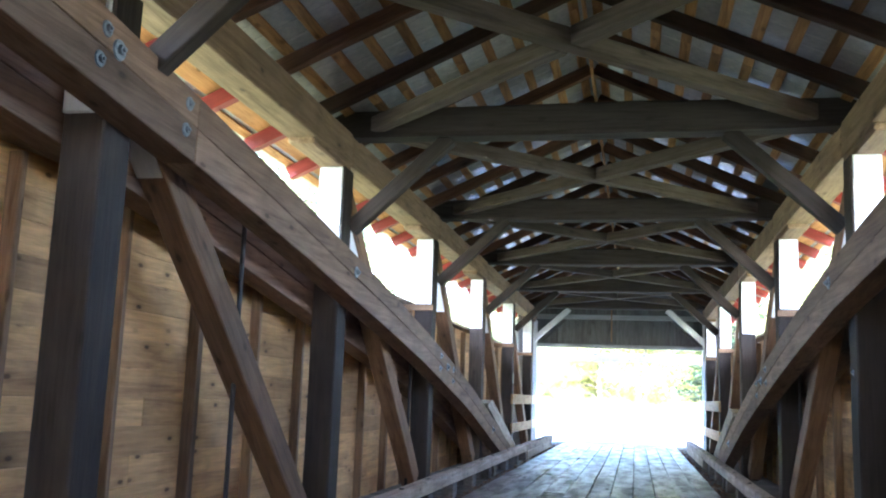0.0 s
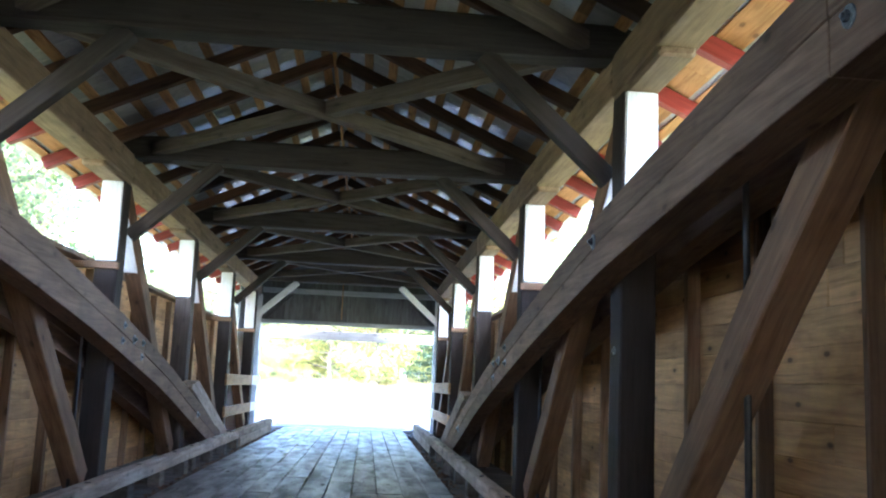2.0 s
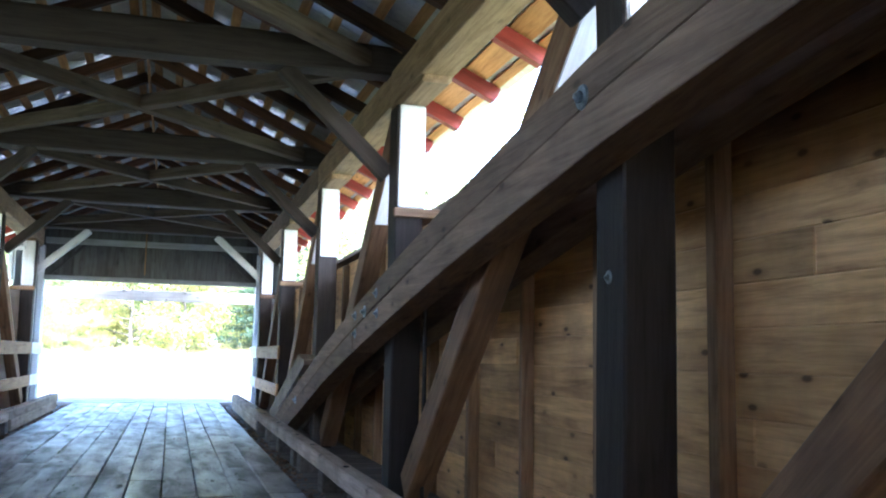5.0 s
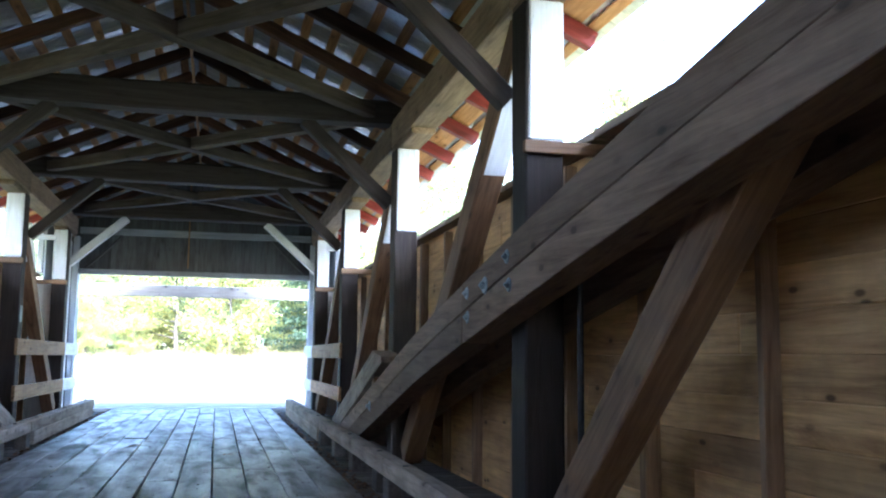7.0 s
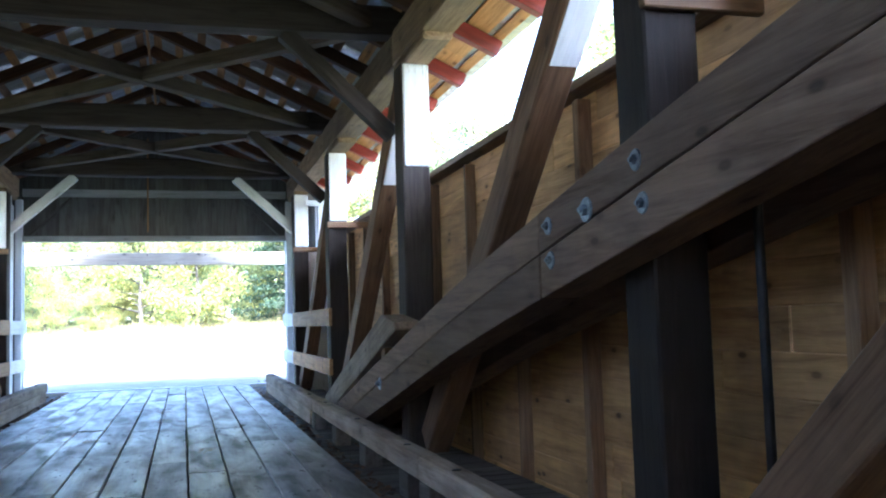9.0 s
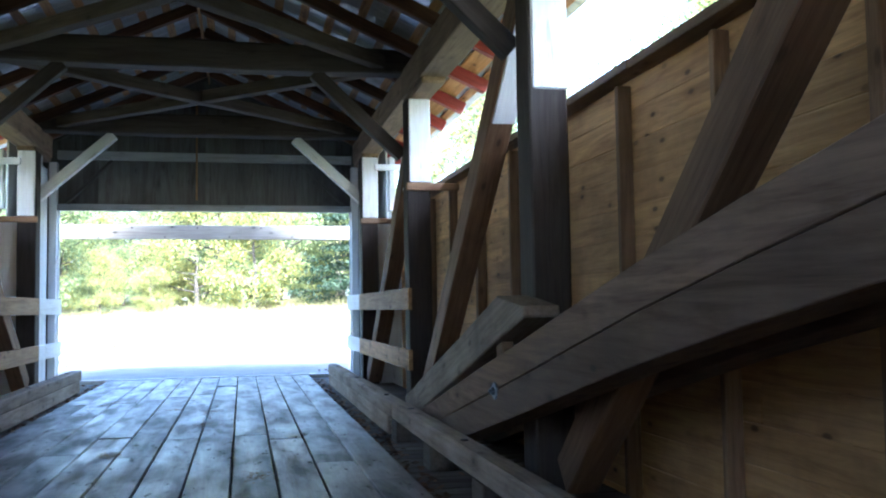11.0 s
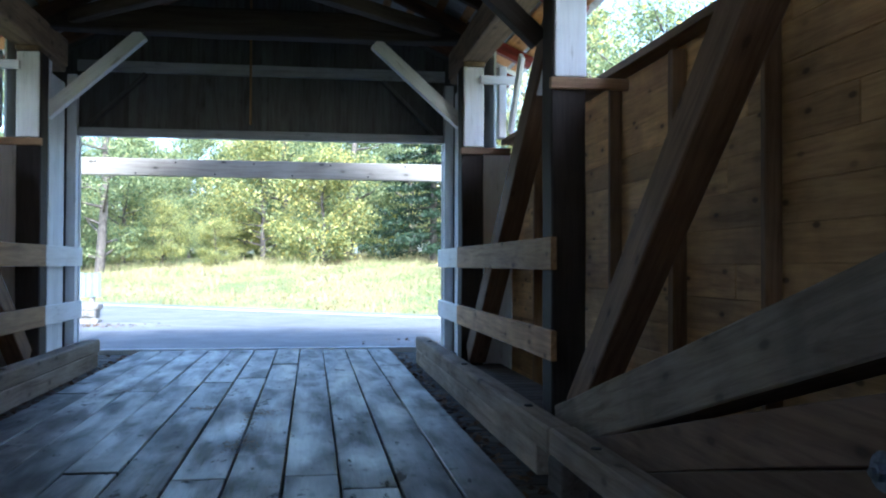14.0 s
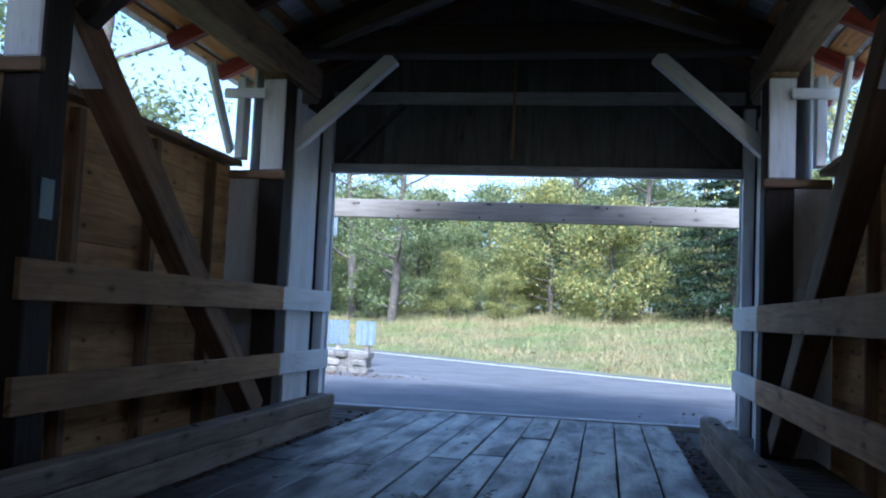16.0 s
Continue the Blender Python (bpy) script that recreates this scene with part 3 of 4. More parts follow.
for i, (y0, y1) in enumerate(zip(TIE_Y, TIE_Y[1:])):
    ob = thing("wind_brace", (XC, (y0 + y1) / 2, 3.9), "crossed weathered wind braces between tie beams", "brace", "wind braces")
    z = 3.93
    timber("long_brace", (XC - 2.1, y0 + 0.12, z), (XC + 2.1, y1 - 0.12, z), 0.14, 0.15, BEAM, ob, steps=6, rough=0.005)
    mid = Vector((XC, (y0 + y1) / 2, z))
    for q in (Vector((XC + 2.1, y0 + 0.12, z)), Vector((XC - 2.1, y1 - 0.12, z))):
        timber("short_brace", q, mid + (q - mid).normalized() * 0.09, 0.14, 0.15, BEAM, ob, steps=4, rough=0.005)

# ---- roof ----
roof = thing("roof", (XC, 8, EAVE_Z), "metal roofing on open laths and dark rafters, red rafter tails", "roof", kind="structure")
RAF_H = 0.14
y = POSTS[0] - PITCH + 0.35
while y < END + 0.2:
    for s in (1, -1):
        up = (s * SLOPE, 0, 1)
        a = Vector((sx(s, 2.66), y, roof_z(2.66) + RAF_H / 2))
        b = Vector((sx(s, 0.02), y, roof_z(0.02) + RAF_H / 2))
        timber("rafter", a, b, 0.10, RAF_H, RAFTER, roof, up=up, steps=4, rough=0.005)
        c = Vector((sx(s, 3.24), y, roof_z(3.24) + RAF_H / 2))
        timber("rafter_tail", c, a, 0.10, RAF_H, RED, roof, "red-painted rafter tail", up=up, chamfer=0.005)
    y += PITCH / 4
LATH_Z = RAF_H / math.cos(math.atan(SLOPE)) + 0.02
for s in (1, -1):
    up = (s * SLOPE, 0, 1)
    for k in range(9):
        d = 0.12 + k * 0.285
        for a in range(int(START), 28, 6):
            b = min(a + 6, END + 0.35)
            timber("lath", (sx(s, d), a + 0.003, roof_z(d) + LATH_Z), (sx(s, d), b, roof_z(d) + LATH_Z), 0.10, 0.034, LATH, roof, up=up, chamfer=0.002)
    for d, w in ((3.04, 0.22), (3.23, 0.09)):
        for a in range(int(START), 28, 3):
            b = min(a + 3, END + 0.35)
            timber("eave_board", (sx(s, d), a + 0.003, roof_z(d) + LATH_Z), (sx(s, d), b, roof_z(d) + LATH_Z), w, 0.024, EAVE, roof, "orange pine eave board", up=up, chamfer=0.002)


def sheet_mesh(width, length):
    """A ribbed metal sheet: x along the eave, y up the slope."""
    xs = [0]
    zs = [0]
    n = 4
    step = width / n
    for i in range(n):
        xs += [i * step + step - 0.05, i * step + step - 0.035, i * step + step - 0.015, i * step + step]
        zs += [0, 0.006, 0.006, 0]
    vs = [(x, y, z + o) for o in (0, 0.0015) for y in (0, length) for x, z in zip(xs, zs)]
    k = len(xs)
    fs = []
    for i in range(k - 1):
        fs += [(i, k + i, k + i + 1, i + 1), (2 * k + i, 2 * k + i + 1, 3 * k + i + 1, 3 * k + i)]
    return from_arrays("metal_sheet", vs, fs, TIN)


SHEET = sheet_mesh(0.92, 3.42 / math.cos(math.atan(SLOPE)))
y = START
while y < END + 0.3:
    for s in (1, -1):
        e = Vector((sx(s, 3.36), y, roof_z(3.36) + LATH_Z + 0.024))
        top = Vector((sx(s, 0.0), y, roof_z(0.0) + LATH_Z + 0.024))
        up_slope = (top - e).normalized()
        xa = Vector((0, s, 0))
        m = Matrix((xa, up_slope, xa.cross(up_slope))).transposed().to_4x4()
        org = e + (Vector((0, 0.92, 0)) if s < 0 else Vector())
        put("metal_sheet", SHEET, Matrix.Translation(org) @ m, roof)
    y += 0.92
for s in (1, -1):
    timber("ridge_cap", (sx(s, 0.09), START, roof_z(0.09) + LATH_Z + 0.045), (sx(s, 0.09), END + 0.3, roof_z(0.09) + LATH_Z + 0.045), 0.26, 0.006, TIN, roof, up=(s * SLOPE, 0, 1), chamfer=0.001)

timber("ridge_board", (XC, START, roof_z(0) + 0.03), (XC, END, roof_z(0) + 0.03), 0.028, 0.13, LATH, roof, "thin ridge board", chamfer=0.003)

# ---- portal ----
portal = thing("wall_portal", (XC, END, 0), "white-framed portal wall of faded vertical boards over the opening", "wall", kind="structure")
OPEN_Z = 2.77
k = 0
x = XC - 3.0
while x < XC + 2.99:
    w = 0.245
    mid = x + w / 2
    d = abs(mid - XC)
    top = roof_z(d) + 0.185
    bottom = OPEN_Z if d < 2.4 else -0.3
    timber("board", (mid, END + 0.03, bottom), (mid, END + 0.03, top), 0.025, w + 0.001, GREYBOARD, portal, up=(1, 0, 0), chamfer=0.004)
    x += w
timber("header", (XC - 2.42, END - 0.05, OPEN_Z + 0.05), (XC + 2.42, END - 0.05, OPEN_Z + 0.05), 0.12, 0.11, DULL, portal, "white-painted header, colour darkened for shade")
timber("collar_rail", (XC - 2.4, END - 0.06, 3.68), (XC + 2.4, END - 0.06, 3.68), 0.09, 0.14, DULL, portal, "white-painted rail, colour darkened for shade")
for s in (1, -1):
    timber("jamb", (sx(s, 2.45), END - 0.07, -0.1), (sx(s, 2.45), END - 0.07, PLATE_Z0 + 0.1), 0.12, 0.14, WHITE, portal, "white-painted jamb", up=(0, 1, 0))
    timber("casing", (sx(s, 2.425), END + 0.05, -0.1), (sx(s, 2.425), END + 0.05, OPEN_Z), 0.10, 0.05, WHITE, portal, "white-painted casing", up=(0, 1, 0))
    timber("stud", (sx(s, 2.45), 27.30, -0.1), (sx(s, 2.45), 27.30, PLATE_Z0), 0.16, 0.10, WHITE, portal, "white-painted stud", up=(0, 1, 0))
    timber("end_board", (sx(s, 2.80), 27.017, -0.36), (sx(s, 2.80), 27.017, SILL - 0.02), 0.39, 0.03, WHITE, portal, "white-painted end board", up=(0, 1, 0), chamfer=0.003)
    timber("stud", (sx(s, 2.82), 26.86, SILL + 0.13), (sx(s, 2.82), 26.86, PLATE_Z0), 0.09, 0.17, WHITE, portal, "white-painted stud", up=(0, 1, 0))
    timber("slanted_brace", (sx(s, 2.92), 26.22, PLATE_Z0), (sx(s, 2.92), 26.82, SILL + 0.2), 0.05, 0.13, WHITE, portal, "white-painted slanted brace")
    timber("strut", (sx(s, 1.55), END - 0.03, 3.60), (sx(s, 2.30), END - 0.03, 2.86), 0.05, 0.12, GREYBOARD, portal, up=(0, 1, 0))
    for j in range(6):
        y = 27.175 + j * 0.28
        timber("cheek_board", (sx(s, 2.78), y, -0.3), (sx(s, 2.78), y, roof_z(2.78)), 0.025, 0.281, WHITE, portal, "white-painted cheek board", up=(0, 1, 0), chamfer=0.002)
    for j in range(5):
        y = 27.47 + j * 0.225
        timber("lining_board", (sx(s, 2.53), y, -0.1), (sx(s, 2.53), y, 3.42), 0.022, 0.226, WHITE, portal, "white-painted lining board", up=(0, 1, 0), chamfer=0.003)
    timber("cross_piece", (sx(s, 2.55), 26.78, 3.28), (sx(s, 3.0), 26.78, 3.28), 0.06, 0.10, WHITE, portal, "white-painted cross piece")
for s in (1, -1):
    timber("rake_board", (sx(s, 2.6), END - 0.005, roof_z(2.6) + 0.13), (sx(s, 0.0), END - 0.005, roof_z(0.0) + 0.13), 0.02, 0.16, GREYBOARD, portal, up=(s * SLOPE, 0, 1), chamfer=0.002)
timber("hanging_stick", (XC - 0.2, END - 0.13, 2.95), (XC - 0.2, END - 0.13, 4.75), 0.03, 0.045, RAIL, portal, "thin yellowed stick", up=(0, 1, 0))
# unseen end wall, added to cut the bridge short and limit light from behind
back = thing("wall_back", (XC, START, 0), "plain unseen plank wall with an opening, added at the cut-off end", "wall", kind="structure")
x = XC - 3.0
while x < XC + 2.99:
    d = abs(x + 0.122 - XC)
    timber("board", (x + 0.122, START - 0.03, OPEN_Z if d < 2.4 else -0.3), (x + 0.122, START - 0.03, roof_z(d) + 0.02), 0.025, 0.246, GREYBOARD, back, up=(1, 0, 0), chamfer=0.002)
    x += 0.245

# ---- outside the portal ----
bar = thing("clearance_bar", (XC, 31.0, -0.13), "weathered height-limit beam held across the road by two posts", "barrier")
timber("beam", (XC - 3.7, 31.0, 2.62), (XC + 3.7, 31.0, 2.60), 0.10, 0.27, BARWOOD, bar, "pale beam with nail holes", steps=5, rough=0.003)
nail = bmesh.new()
bmesh.ops.create_cone(nail, cap_ends=True, segments=10, radius1=0.017, radius2=0.013, depth=0.014, matrix=Matrix.Rotation(radians(90), 4, "X"))
nail_mesh = bpy.data.meshes.new("nail")
nail.to_mesh(nail_mesh)
nail.free()
nail_mesh.materials.append(IRON)
beam = bar.children[0]
for k in range(12):
    put("nail", nail_mesh, Matrix.Translation((XC - 3.3 + 0.6 * k, 30.945, 2.61 + (0.085 if k % 2 else -0.09))), beam, "dark bolt head")
for s in (1, -1):
    timber("post", (sx(s, 3.55), 31.12, -0.3), (sx(s, 3.55), 31.12, 2.85), 0.14, 0.14, BARWOOD, bar, up=(0, 1, 0))


plate = timber("plate", (XC - 3.10, 30.93, 2.18), (XC - 3.10, 30.93, 2.47), 0.02, 0.22, PALEMETAL, bar, "small white plate below the beam", up=(1, 0, 0), chamfer=0.004)

wall = thing("stone_wall", (-4.75, 36.2, -0.15), "low grey mortared stone wall end beside the road", "wall", "", "")
g = random.Random(8)
for row in range(3):
    x = -6.0 - 0.1 * (row % 2)
    while x < -3.95:
        w = min(g.uniform(0.2, 0.55), -3.78 - x)
        h = 0.145 * g.uniform(0.85, 1.05)
        y = 36.2 + g.uniform(-0.05, 0.03)
        timber("stone", (x, y, -0.08 + 0.15 * row), (x + w - 0.01, y + g.uniform(-0.03, 0.03), -0.08 + 0.15 * row + g.uniform(-0.01, 0.01)), 0.5, h, STONE, wall, chamfer=0.03, steps=3, rough=0.018, rng=g)
        x += w
timber("core", (-5.98, 36.2, 0.06), (-3.84, 36.2, 0.06), 0.44, 0.42, STONE, wall, "rough mortar between the stones", chamfer=0.02)


def guard_panel(x, y, turn):
    """A short corrugated guard-rail panel on a post."""
    ob = thing("guardrail_panel", (x, y, -0.15), "short pale galvanised guardrail panel on a post", "guardrail", "guardrail panels", turn=turn)
    base = pose(x, y, -0.15, 0, 0, turn)
    xs = [-0.24 + 0.03 * i for i in range(17)]
    vs = [(a, 0.03 * math.cos(a * 40) + o, z) for o in (0, 0.006) for z in (0.5, 1.04) for a in xs]
    k = len(xs)
    fs = []
    for i in range(k - 1):
        fs += [(i, i + 1, k + i + 1, k + i), (2 * k + i, 3 * k + i, 3 * k + i + 1, 2 * k + i + 1)]
    put("panel", from_arrays("panel", vs, fs, PALEMETAL), base, ob)
    put("post", timber_mesh("post", 1.05, 0.10, 0.10, BARWOOD), base @ pose(0, 0.1, -0.1) @ along((0, 0, 0), (0, 0, 1), (0, 1, 0)), ob)


guard_panel(-5.05, 38.0, 8)
guard_panel(-4.45, 38.2, -10)

# ---- trees ----
def tube(points, radii, n=7):
    vs, fs = [], []
    for i, (p, r) in enumerate(zip(points, radii)):
        q = points[min(i + 1, len(points) - 1)] - points[max(i - 1, 0)]
        m = q.to_track_quat("Z", "Y").to_matrix()
        for k in range(n):
            a = 2 * math.pi * k / n
            vs.append(p + m @ Vector((math.cos(a) * r, math.sin(a) * r, 0)))
    for i in range(len(points) - 1):
        for k in range(n):
            j = (k + 1) % n
            fs.append((i * n + k, i * n + j, i * n + n + j, i * n + n + k))
    return vs, fs


def leaf_cloud(centres, spreads, count, size, seed, flat=0.6):
    """Many small leaves round the given centres."""
    g = np.random.default_rng(seed)
    pick = g.integers(0, len(centres), count)
    c = np.array(centres)[pick] + g.normal(0, 1, (count, 3)) * np.array(spreads)[pick][:, None] * np.array([1, 1, flat])
    u = g.normal(0, 1, (count, 3))
    u /= np.linalg.norm(u, axis=1)[:, None]
    v = np.cross(u, g.normal(0, 1, (count, 3)))
    v /= np.linalg.norm(v, axis=1)[:, None]
    s = size * g.uniform(0.6, 1.3, count)[:, None]
    quad = np.stack([c - u * s, c - v * s * 0.5, c + u * s, c + v * s * 0.5], axis=1).reshape(-1, 3)
    return quad, np.arange(count * 4).reshape(-1, 4)


def make_tree(at, height, radius, leaf_mat, label, seed, count=16000, size=0.085, low=0.15):
    g = random.Random(seed)
    ob = thing("tree", at, label, "tree", "trees by the road")
    base = Matrix.Translation(at)
    lean = Vector((g.uniform(-0.06, 0.06), g.uniform(-0.06, 0.06), 0))
    spine = [Vector((0, 0, -0.3)) + (Vector((0, 0, 1)) + lean) * (height * 0.92 * i / 8) + Vector((g.uniform(-1, 1), g.uniform(-1, 1), 0)) * 0.06 * i * 0.3 for i in range(9)]
    r0 = height * 0.016 + 0.03
    vs, fs = tube(spine, [r0 * (1 - 0.9 * i / 8) for i in range(9)])
    centres, spreads = [], []
    for i in range(26):
        u = low + (0.97 - low) * (i + g.random()) / 26
        p = spine[0].lerp(spine[-1], u)
        a = g.uniform(0, 2 * math.pi)
        shape = math.sin(math.pi * min(1, (u - low) / (1 - low) * 0.78 + 0.22)) ** 0.7
        reach = radius * shape * g.uniform(0.45, 1.1)
        tip = p + Vector((math.cos(a) * reach, math.sin(a) * reach, reach * g.uniform(0.1, 0.7)))
        pts = [p, p.lerp(tip, 0.5) + Vector((0, 0, -0.05 * reach)), tip]
        v2, f2 = tube(pts, [r0 * 0.4 * (1 - u * 0.6), r0 * 0.22, 0.012], 5)
        o = len(vs)
        vs += v2
        fs += [tuple(k + o for k in f) for f in f2]
        for w in (0.5, 0.8, 1.05):
            centres.append(tuple(p.lerp(tip, w) + Vector((g.uniform(-1, 1), g.uniform(-1, 1), g.uniform(-0.5, 0.8))) * 0.25 * radius * 0.5))
            spreads.append(radius * g.uniform(0.07, 0.24))
    put("trunk", from_arrays("trunk", vs, fs, BARK, True), base, ob)
    quad, faces = leaf_cloud(centres, spreads, count, size, seed)
    put("crown", from_arrays("crown", quad, faces, leaf_mat), base, ob)
    return ob


def make_conifer(at, height, radius, seed, count=14000):
    g = random.Random(seed)
    ob = thing("conifer", at, "dark green conifer with drooping boughs", "tree", "trees by the road")
    base = Matrix.Translation(at)
    vs, fs = tube([Vector((0, 0, -0.3)), Vector((0, 0, height * 0.5)), Vector((0, 0, height))], [0.2, 0.11, 0.02])
    centres, spreads = [], []
    for i in range(70):
        u = 0.06 + 0.92 * (i / 70)
        a = i * 2.4 + g.uniform(-0.3, 0.3)
        reach = radius * (1 - u) ** 0.8 * g.uniform(0.75, 1.15) + 0.1
        p = Vector((0, 0, u * height))
        tip = p + Vector((math.cos(a) * reach, math.sin(a) * reach, -0.12 * reach))
        v2, f2 = tube([p, tip], [0.035, 0.008], 4)
        o = len(vs)
        vs += v2
        fs += [tuple(k + o for k in f) for f in f2]
        for w in (0.35, 0.55, 0.75, 0.95):
            centres.append(tuple(p.lerp(tip, w)))
            spreads.append(0.10 + 0.13 * reach * 0.5)
    put("trunk", from_arrays("trunk", vs, fs, BARK, True), base, ob)
    quad, faces = leaf_cloud(centres, spreads, count, 0.09, seed, 0.35)
    put("crown", from_arrays("crown", quad, faces, LEAF_DARK), base, ob)
    return ob


def gz(x, y):
    return ground_height(max(-60, min(60, x)), min(y, 90))


YL = "tree turning yellow, standing behind the meadow"
GL = "green leafy tree standing behind the meadow"
kinds = [
    make_tree((-2.0, 66.0, gz(-2, 66)), 8.0, 2.9, LEAF_YELLOW, YL, 11, low=0.05),
    make_tree((-10.0, 70.0, gz(-10, 70)), 8.0, 3.0, LEAF_GREEN, GL, 12, low=0.05),
    make_tree((1.2, 60.5, gz(1.2, 60.5)), 6.0, 2.6, LEAF_YELLOW, YL, 13, low=0.03),
    make_tree((-17.0, 72.0, gz(-17, 72)), 8.6, 2.8, LEAF_GREEN, GL, 14, low=0.08),
]
g = random.Random(21)
for k in range(22):
    x = -34 + k * 2.5 + g.uniform(-1, 1)
    y = 70 + g.uniform(-2, 9) - 0.25 * x * (x < 0) * 0.5
    copy_thing(kinds[g.choice((0, 1, 1, 2, 3, 3))], Matrix.Translation((x, y, gz(x, y))) @ pose(0, 0, 0, 0, 0, g.uniform(0, 360)) @ Matrix.Scale(g.uniform(0.8, 1.1) * (0.82 if -14 < x < -2 else 1.0), 4))
for k in range(26):
    x = -30 + k * 1.75 + g.uniform(-1, 1)
    y = (63.5 if k % 2 else 73.0) + g.uniform(-1.5, 2.5) - 0.12 * x
    copy_thing(kinds[g.choice((0, 1, 2, 2))], Matrix.Translation((x, y, gz(x, y))) @ pose(0, 0, 0, 0, 0, g.uniform(0, 360)) @ Matrix.Scale(g.uniform(0.22, 0.5), 4))
thin = make_tree((-9.2, 60.5, gz(-9.2, 60.5)), 13.5, 2.6, LEAF_GREEN, "tall thin tree with sparse leaves", 15, 9000, low=0.05)
for x, y in ((-12.0, 64.0), (-1.0, 69.0), (2.5, 65.0), (6.5, 69.0), (-16.5, 66.0), (12.5, 70.0)):
    copy_thing(thin, Matrix.Translation((x, y, gz(x, y))) @ pose(0, 0, 0, 0, 0, x * 40) @ Matrix.Scale(g.uniform(0.85, 1.1), 4))
for k in range(10):
    x, y = -14 + 1.5 * k + g.uniform(-0.5, 0.5), 67.5 + g.uniform(-1, 1.5)
    copy_thing(kinds[(1, 3, 1, 0)[k % 4]], Matrix.Translation((x, y, gz(x, y) - 0.1)) @ pose(0, 0, 0, 0, 0, g.uniform(0, 360)) @ Matrix.Scale(g.uniform(0.3, 0.42), 4))
make_conifer((6.3, 59.0, gz(6.3, 59)), 9.2, 3.3, 31, 24000)
for k in range(26):
    x, y = -44 + k * 2.6 + g.uniform(-1, 1), 82 + g.uniform(-3, 5)
    copy_thing(kinds[(1, 3, 1, 0, 3)[k % 5]], Matrix.Translation((x, y, gz(x, y))) @ pose(0, 0, 0, 0, 0, g.uniform(0, 360)) @ Matrix.Scale(g.uniform(0.95, 1.2), 4))
# trees along the stream, some seen through the side openings
side = [
    make_tree((-13.0, 24.0, -2.3), 12.0, 4.0, LEAF_GREEN, "tall green tree beside the bridge, some copies added to block sky light", 41, 14000),
    make_tree((11.5, 33.0, -1.0), 11.0, 3.6, LEAF_YELLOW, "yellow-green tree beside the bridge", 42, 12000),
]
for k, (x, y, z, sc) in enumerate([(-15, 10, -2.4, 0.95), (-17, 38, -0.3, 1.0), (-14, -4, -2.4, 0.9), (14, 44, 0.0, 0.9), (17, 22, -2.3, 0.75), (16, 55, 1.0, 1.0)]):
    copy_thing(side[k % 2], Matrix.Translation((x, y, z)) @ pose(0, 0, 0, 0, 0, 77 * k) @ Matrix.Scale(sc, 4))

for x, y, sc in ((8.6, 46.0, 0.85), (11.5, 49.0, 1.0), (14.5, 39.0, 0.9)):
    copy_thing(side[1 if x < 12 else 0], Matrix.Translation((x, y, gz(x, y))) @ pose(0, 0, 0, 0, 0, 50 * x) @ Matrix.Scale(sc, 4))
for x, y, sc in ((-11.5, 37.5, 1.05), (-13.5, 31.0, 0.95), (-9.5, 18.0, 0.8)):
    copy_thing(thin, Matrix.Translation((x, y, gz(x, y))) @ pose(0, 0, 0, 0, 0, 60 * x) @ Matrix.Scale(sc, 4))
# close trees, mostly out of view, added to hold sky light off the siding
for x, y, sc in ((-8.8, 17.5, 1.05), (-9.2, 22.0, 1.1), (-9.0, 26.5, 0.95), (-10.0, 30.5, 0.9), (9.8, 18.0, 0.72), (10.4, 21.5, 0.68)):
    copy_thing(side[0], Matrix.Translation((x, y, -2.35)) @ pose(0, 0, 0, 0, 0, 31 * y) @ Matrix.Scale(sc, 4))
copy_thing(side[0], Matrix.Translation((9.4, 38.5, gz(9.4, 38.5))) @ pose(0, 0, 0, 0, 0, 140) @ Matrix.Scale(0.72, 4))

# ---- meadow grass ----
gg = np.random.default_rng(5)
n = 190000
px, py = gg.uniform(-24, 20, n), gg.uniform(36, 66, n)
keep = ((px - 3.8) * 0.64 + (py - 38.4) * 0.768) > 0.25
px, py = px[keep], py[keep]
pz = np.array([gz(a, b) for a, b in zip(px, py)])
n = len(px)
hgt = gg.uniform(0.04, 0.12, n) * (1 + 1.8 * (gg.random(n) < 0.05)) * (1 + 0.4 * np.clip(np.sin(px * 1.3 + 2 * np.sin(py * 0.9)) * np.sin(py * 1.7 + px * 0.6), 0, 1)) * np.where(py > 57 + np.sin(px * 1.1) * 2, 2.0, 1.0)
ang = gg.uniform(0, 6.28, n)
root = np.stack([px, py, pz - 0.02], 1)
dirv = np.stack([np.cos(ang), np.sin(ang), np.zeros(n)], 1) * 0.019
tipv = root + np.stack([gg.normal(0, 0.08, n), gg.normal(0, 0.08, n), hgt], 1)
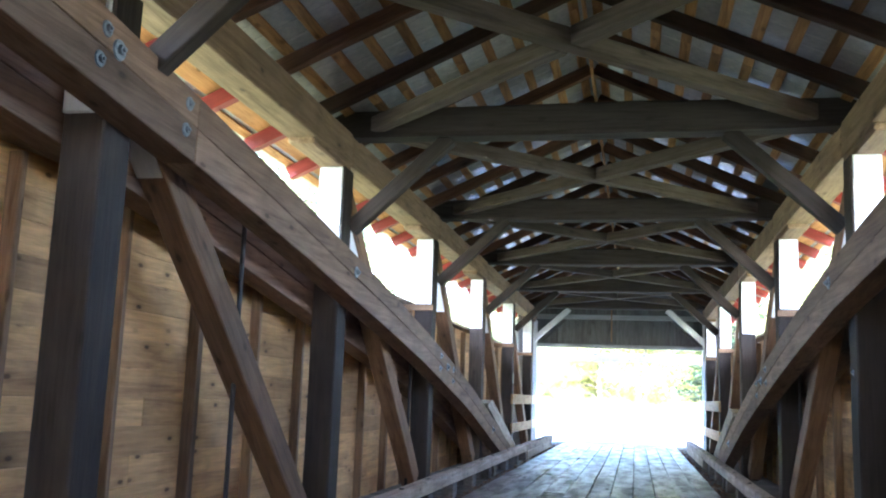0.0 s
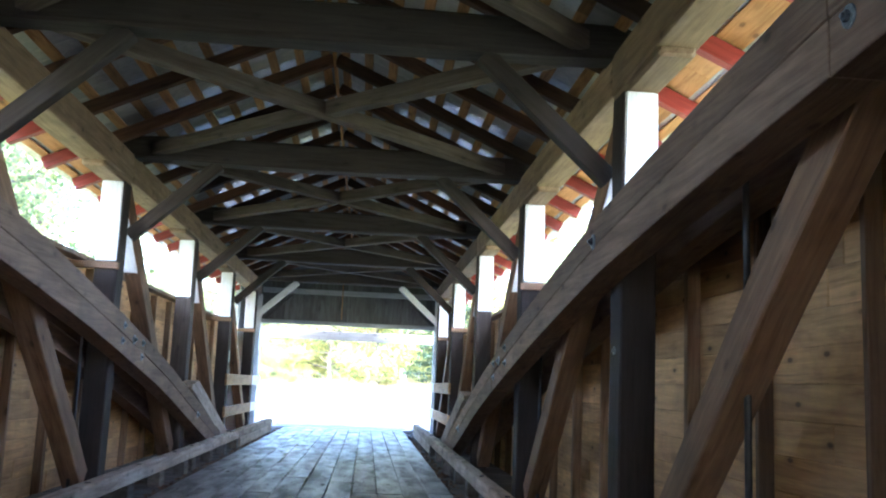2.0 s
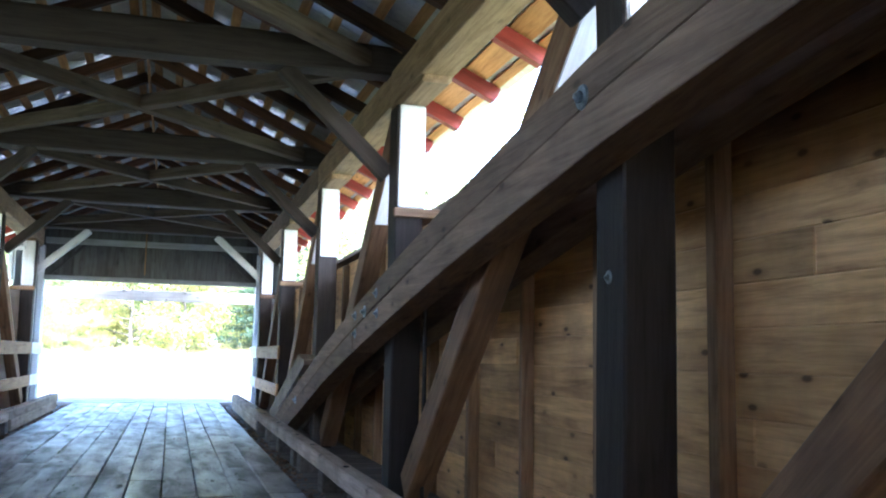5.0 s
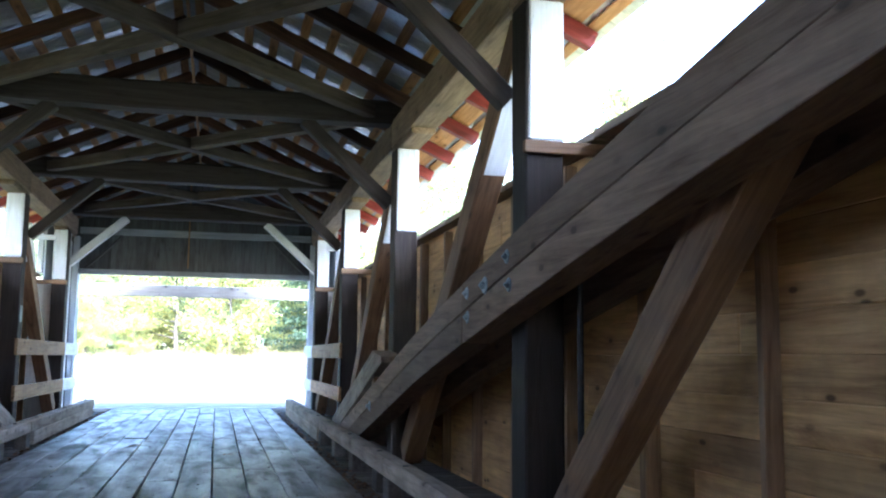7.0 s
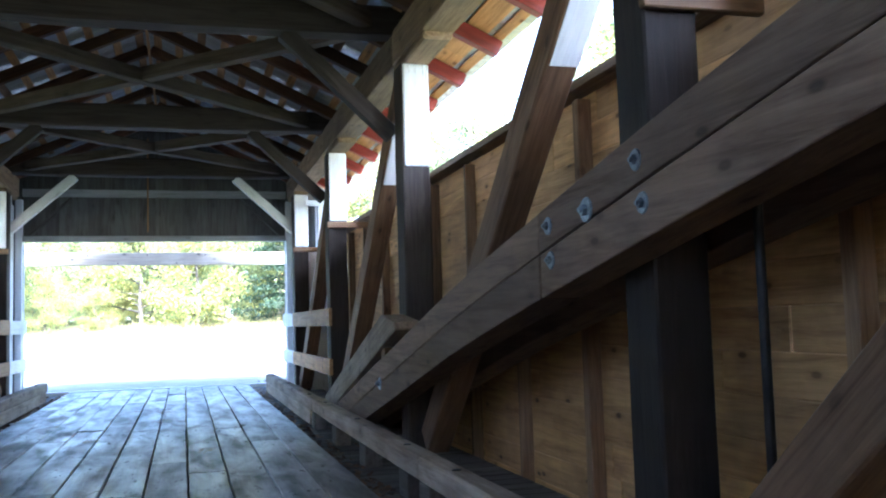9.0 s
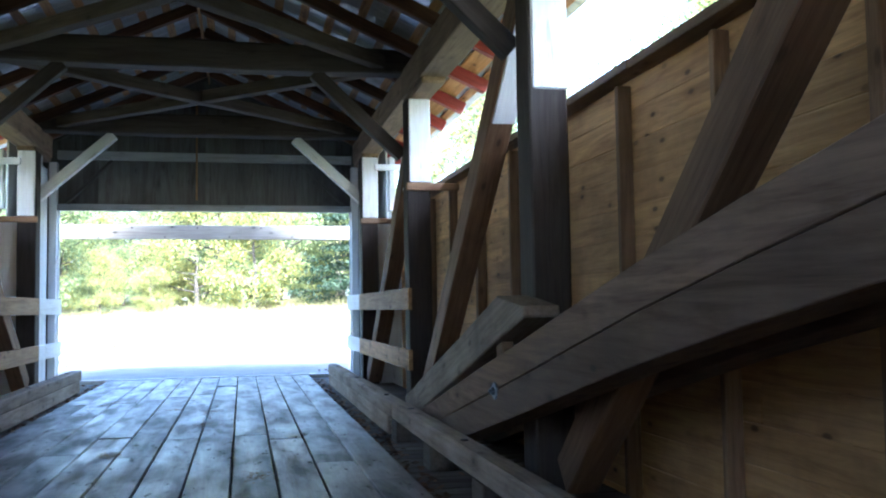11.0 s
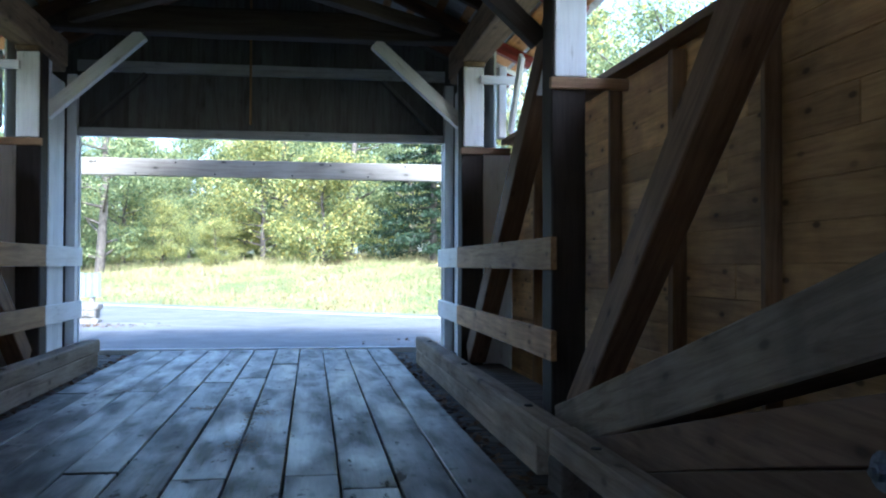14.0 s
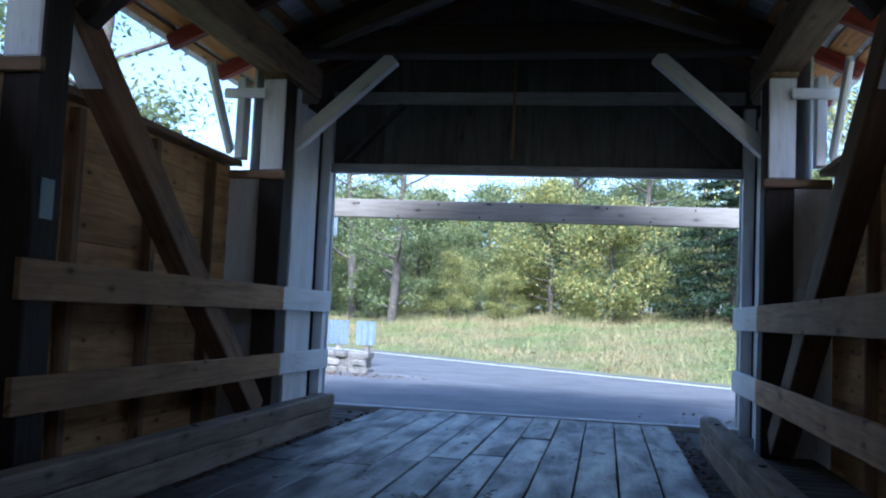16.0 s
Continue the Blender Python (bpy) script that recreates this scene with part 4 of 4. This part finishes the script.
tri = np.stack([root - dirv, root + dirv, tipv], 1).reshape(-1, 3)
grass = new("meadow_grass", from_arrays("meadow_grass", tri, np.arange(n * 3).reshape(-1, 3), GRASS))
tagged(grass, "dry autumn meadow grass beyond the road", "grass", kind="stuff")

# ---- fallen leaves ----
n = 4500
side_pick = gg.choice([-1, 1], n)
lx = side_pick * np.where(gg.random(n) < 0.75, gg.uniform(1.6, 1.79, n), gg.uniform(1.95, 2.3, n))
ly = gg.uniform(0, 28.3, n)
lz = np.full(n, -0.05)
lx[1500:1900], ly[1500:1900], lz[1500:1900] = gg.normal(-3.9, 0.7, 400), gg.normal(35.2, 0.35, 400), -0.12
lx[1750:1900], ly[1750:1900] = gg.normal(3.0, 0.7, 150), gg.normal(30.5, 0.5, 150)
for k, (x, y, a, b) in enumerate([(0.14, 22.9, 0.03, 0.4), (0.2, 23.3, 0.06, 0.08), (-0.21, 23.57, 0.06, 0.05), (0.13, 22.1, 0.06, 0.12), (-0.5, 20.4, 0.05, 0.1), (0.6, 19.2, 0.05, 0.1)]):
    i, j = 1900 + 100 * k, 2000 + 100 * k
    lx[i:j], ly[i:j], lz[i:j] = gg.normal(x, a, 100), gg.normal(y, b, 100), 0.004
small = np.where((np.arange(n) < 1900) | (np.arange(n) >= 2500), 1.0, 0.45)
flat = np.where((np.arange(n) < 1900) | (np.arange(n) >= 2500), 1.0, 0.15)
c = np.stack([lx, ly, lz], 1)
a = gg.uniform(0, 6.28, n)
u = np.stack([np.cos(a), np.sin(a), gg.normal(0, 0.3, n) * flat], 1) * (gg.uniform(0.02, 0.045, n) * small)[:, None]
v = np.stack([-np.sin(a), np.cos(a), gg.normal(0, 0.3, n) * flat], 1) * (gg.uniform(0.012, 0.03, n) * small)[:, None]
quad = np.stack([c - u, c - v, c + u, c + v], 1).reshape(-1, 3)
litter = new("leaf_litter", from_arrays("leaf_litter", quad, np.arange(n * 4).reshape(-1, 4), LITTER))
tagged(litter, "brown fallen leaves along the kerbs", "leaves", kind="stuff")
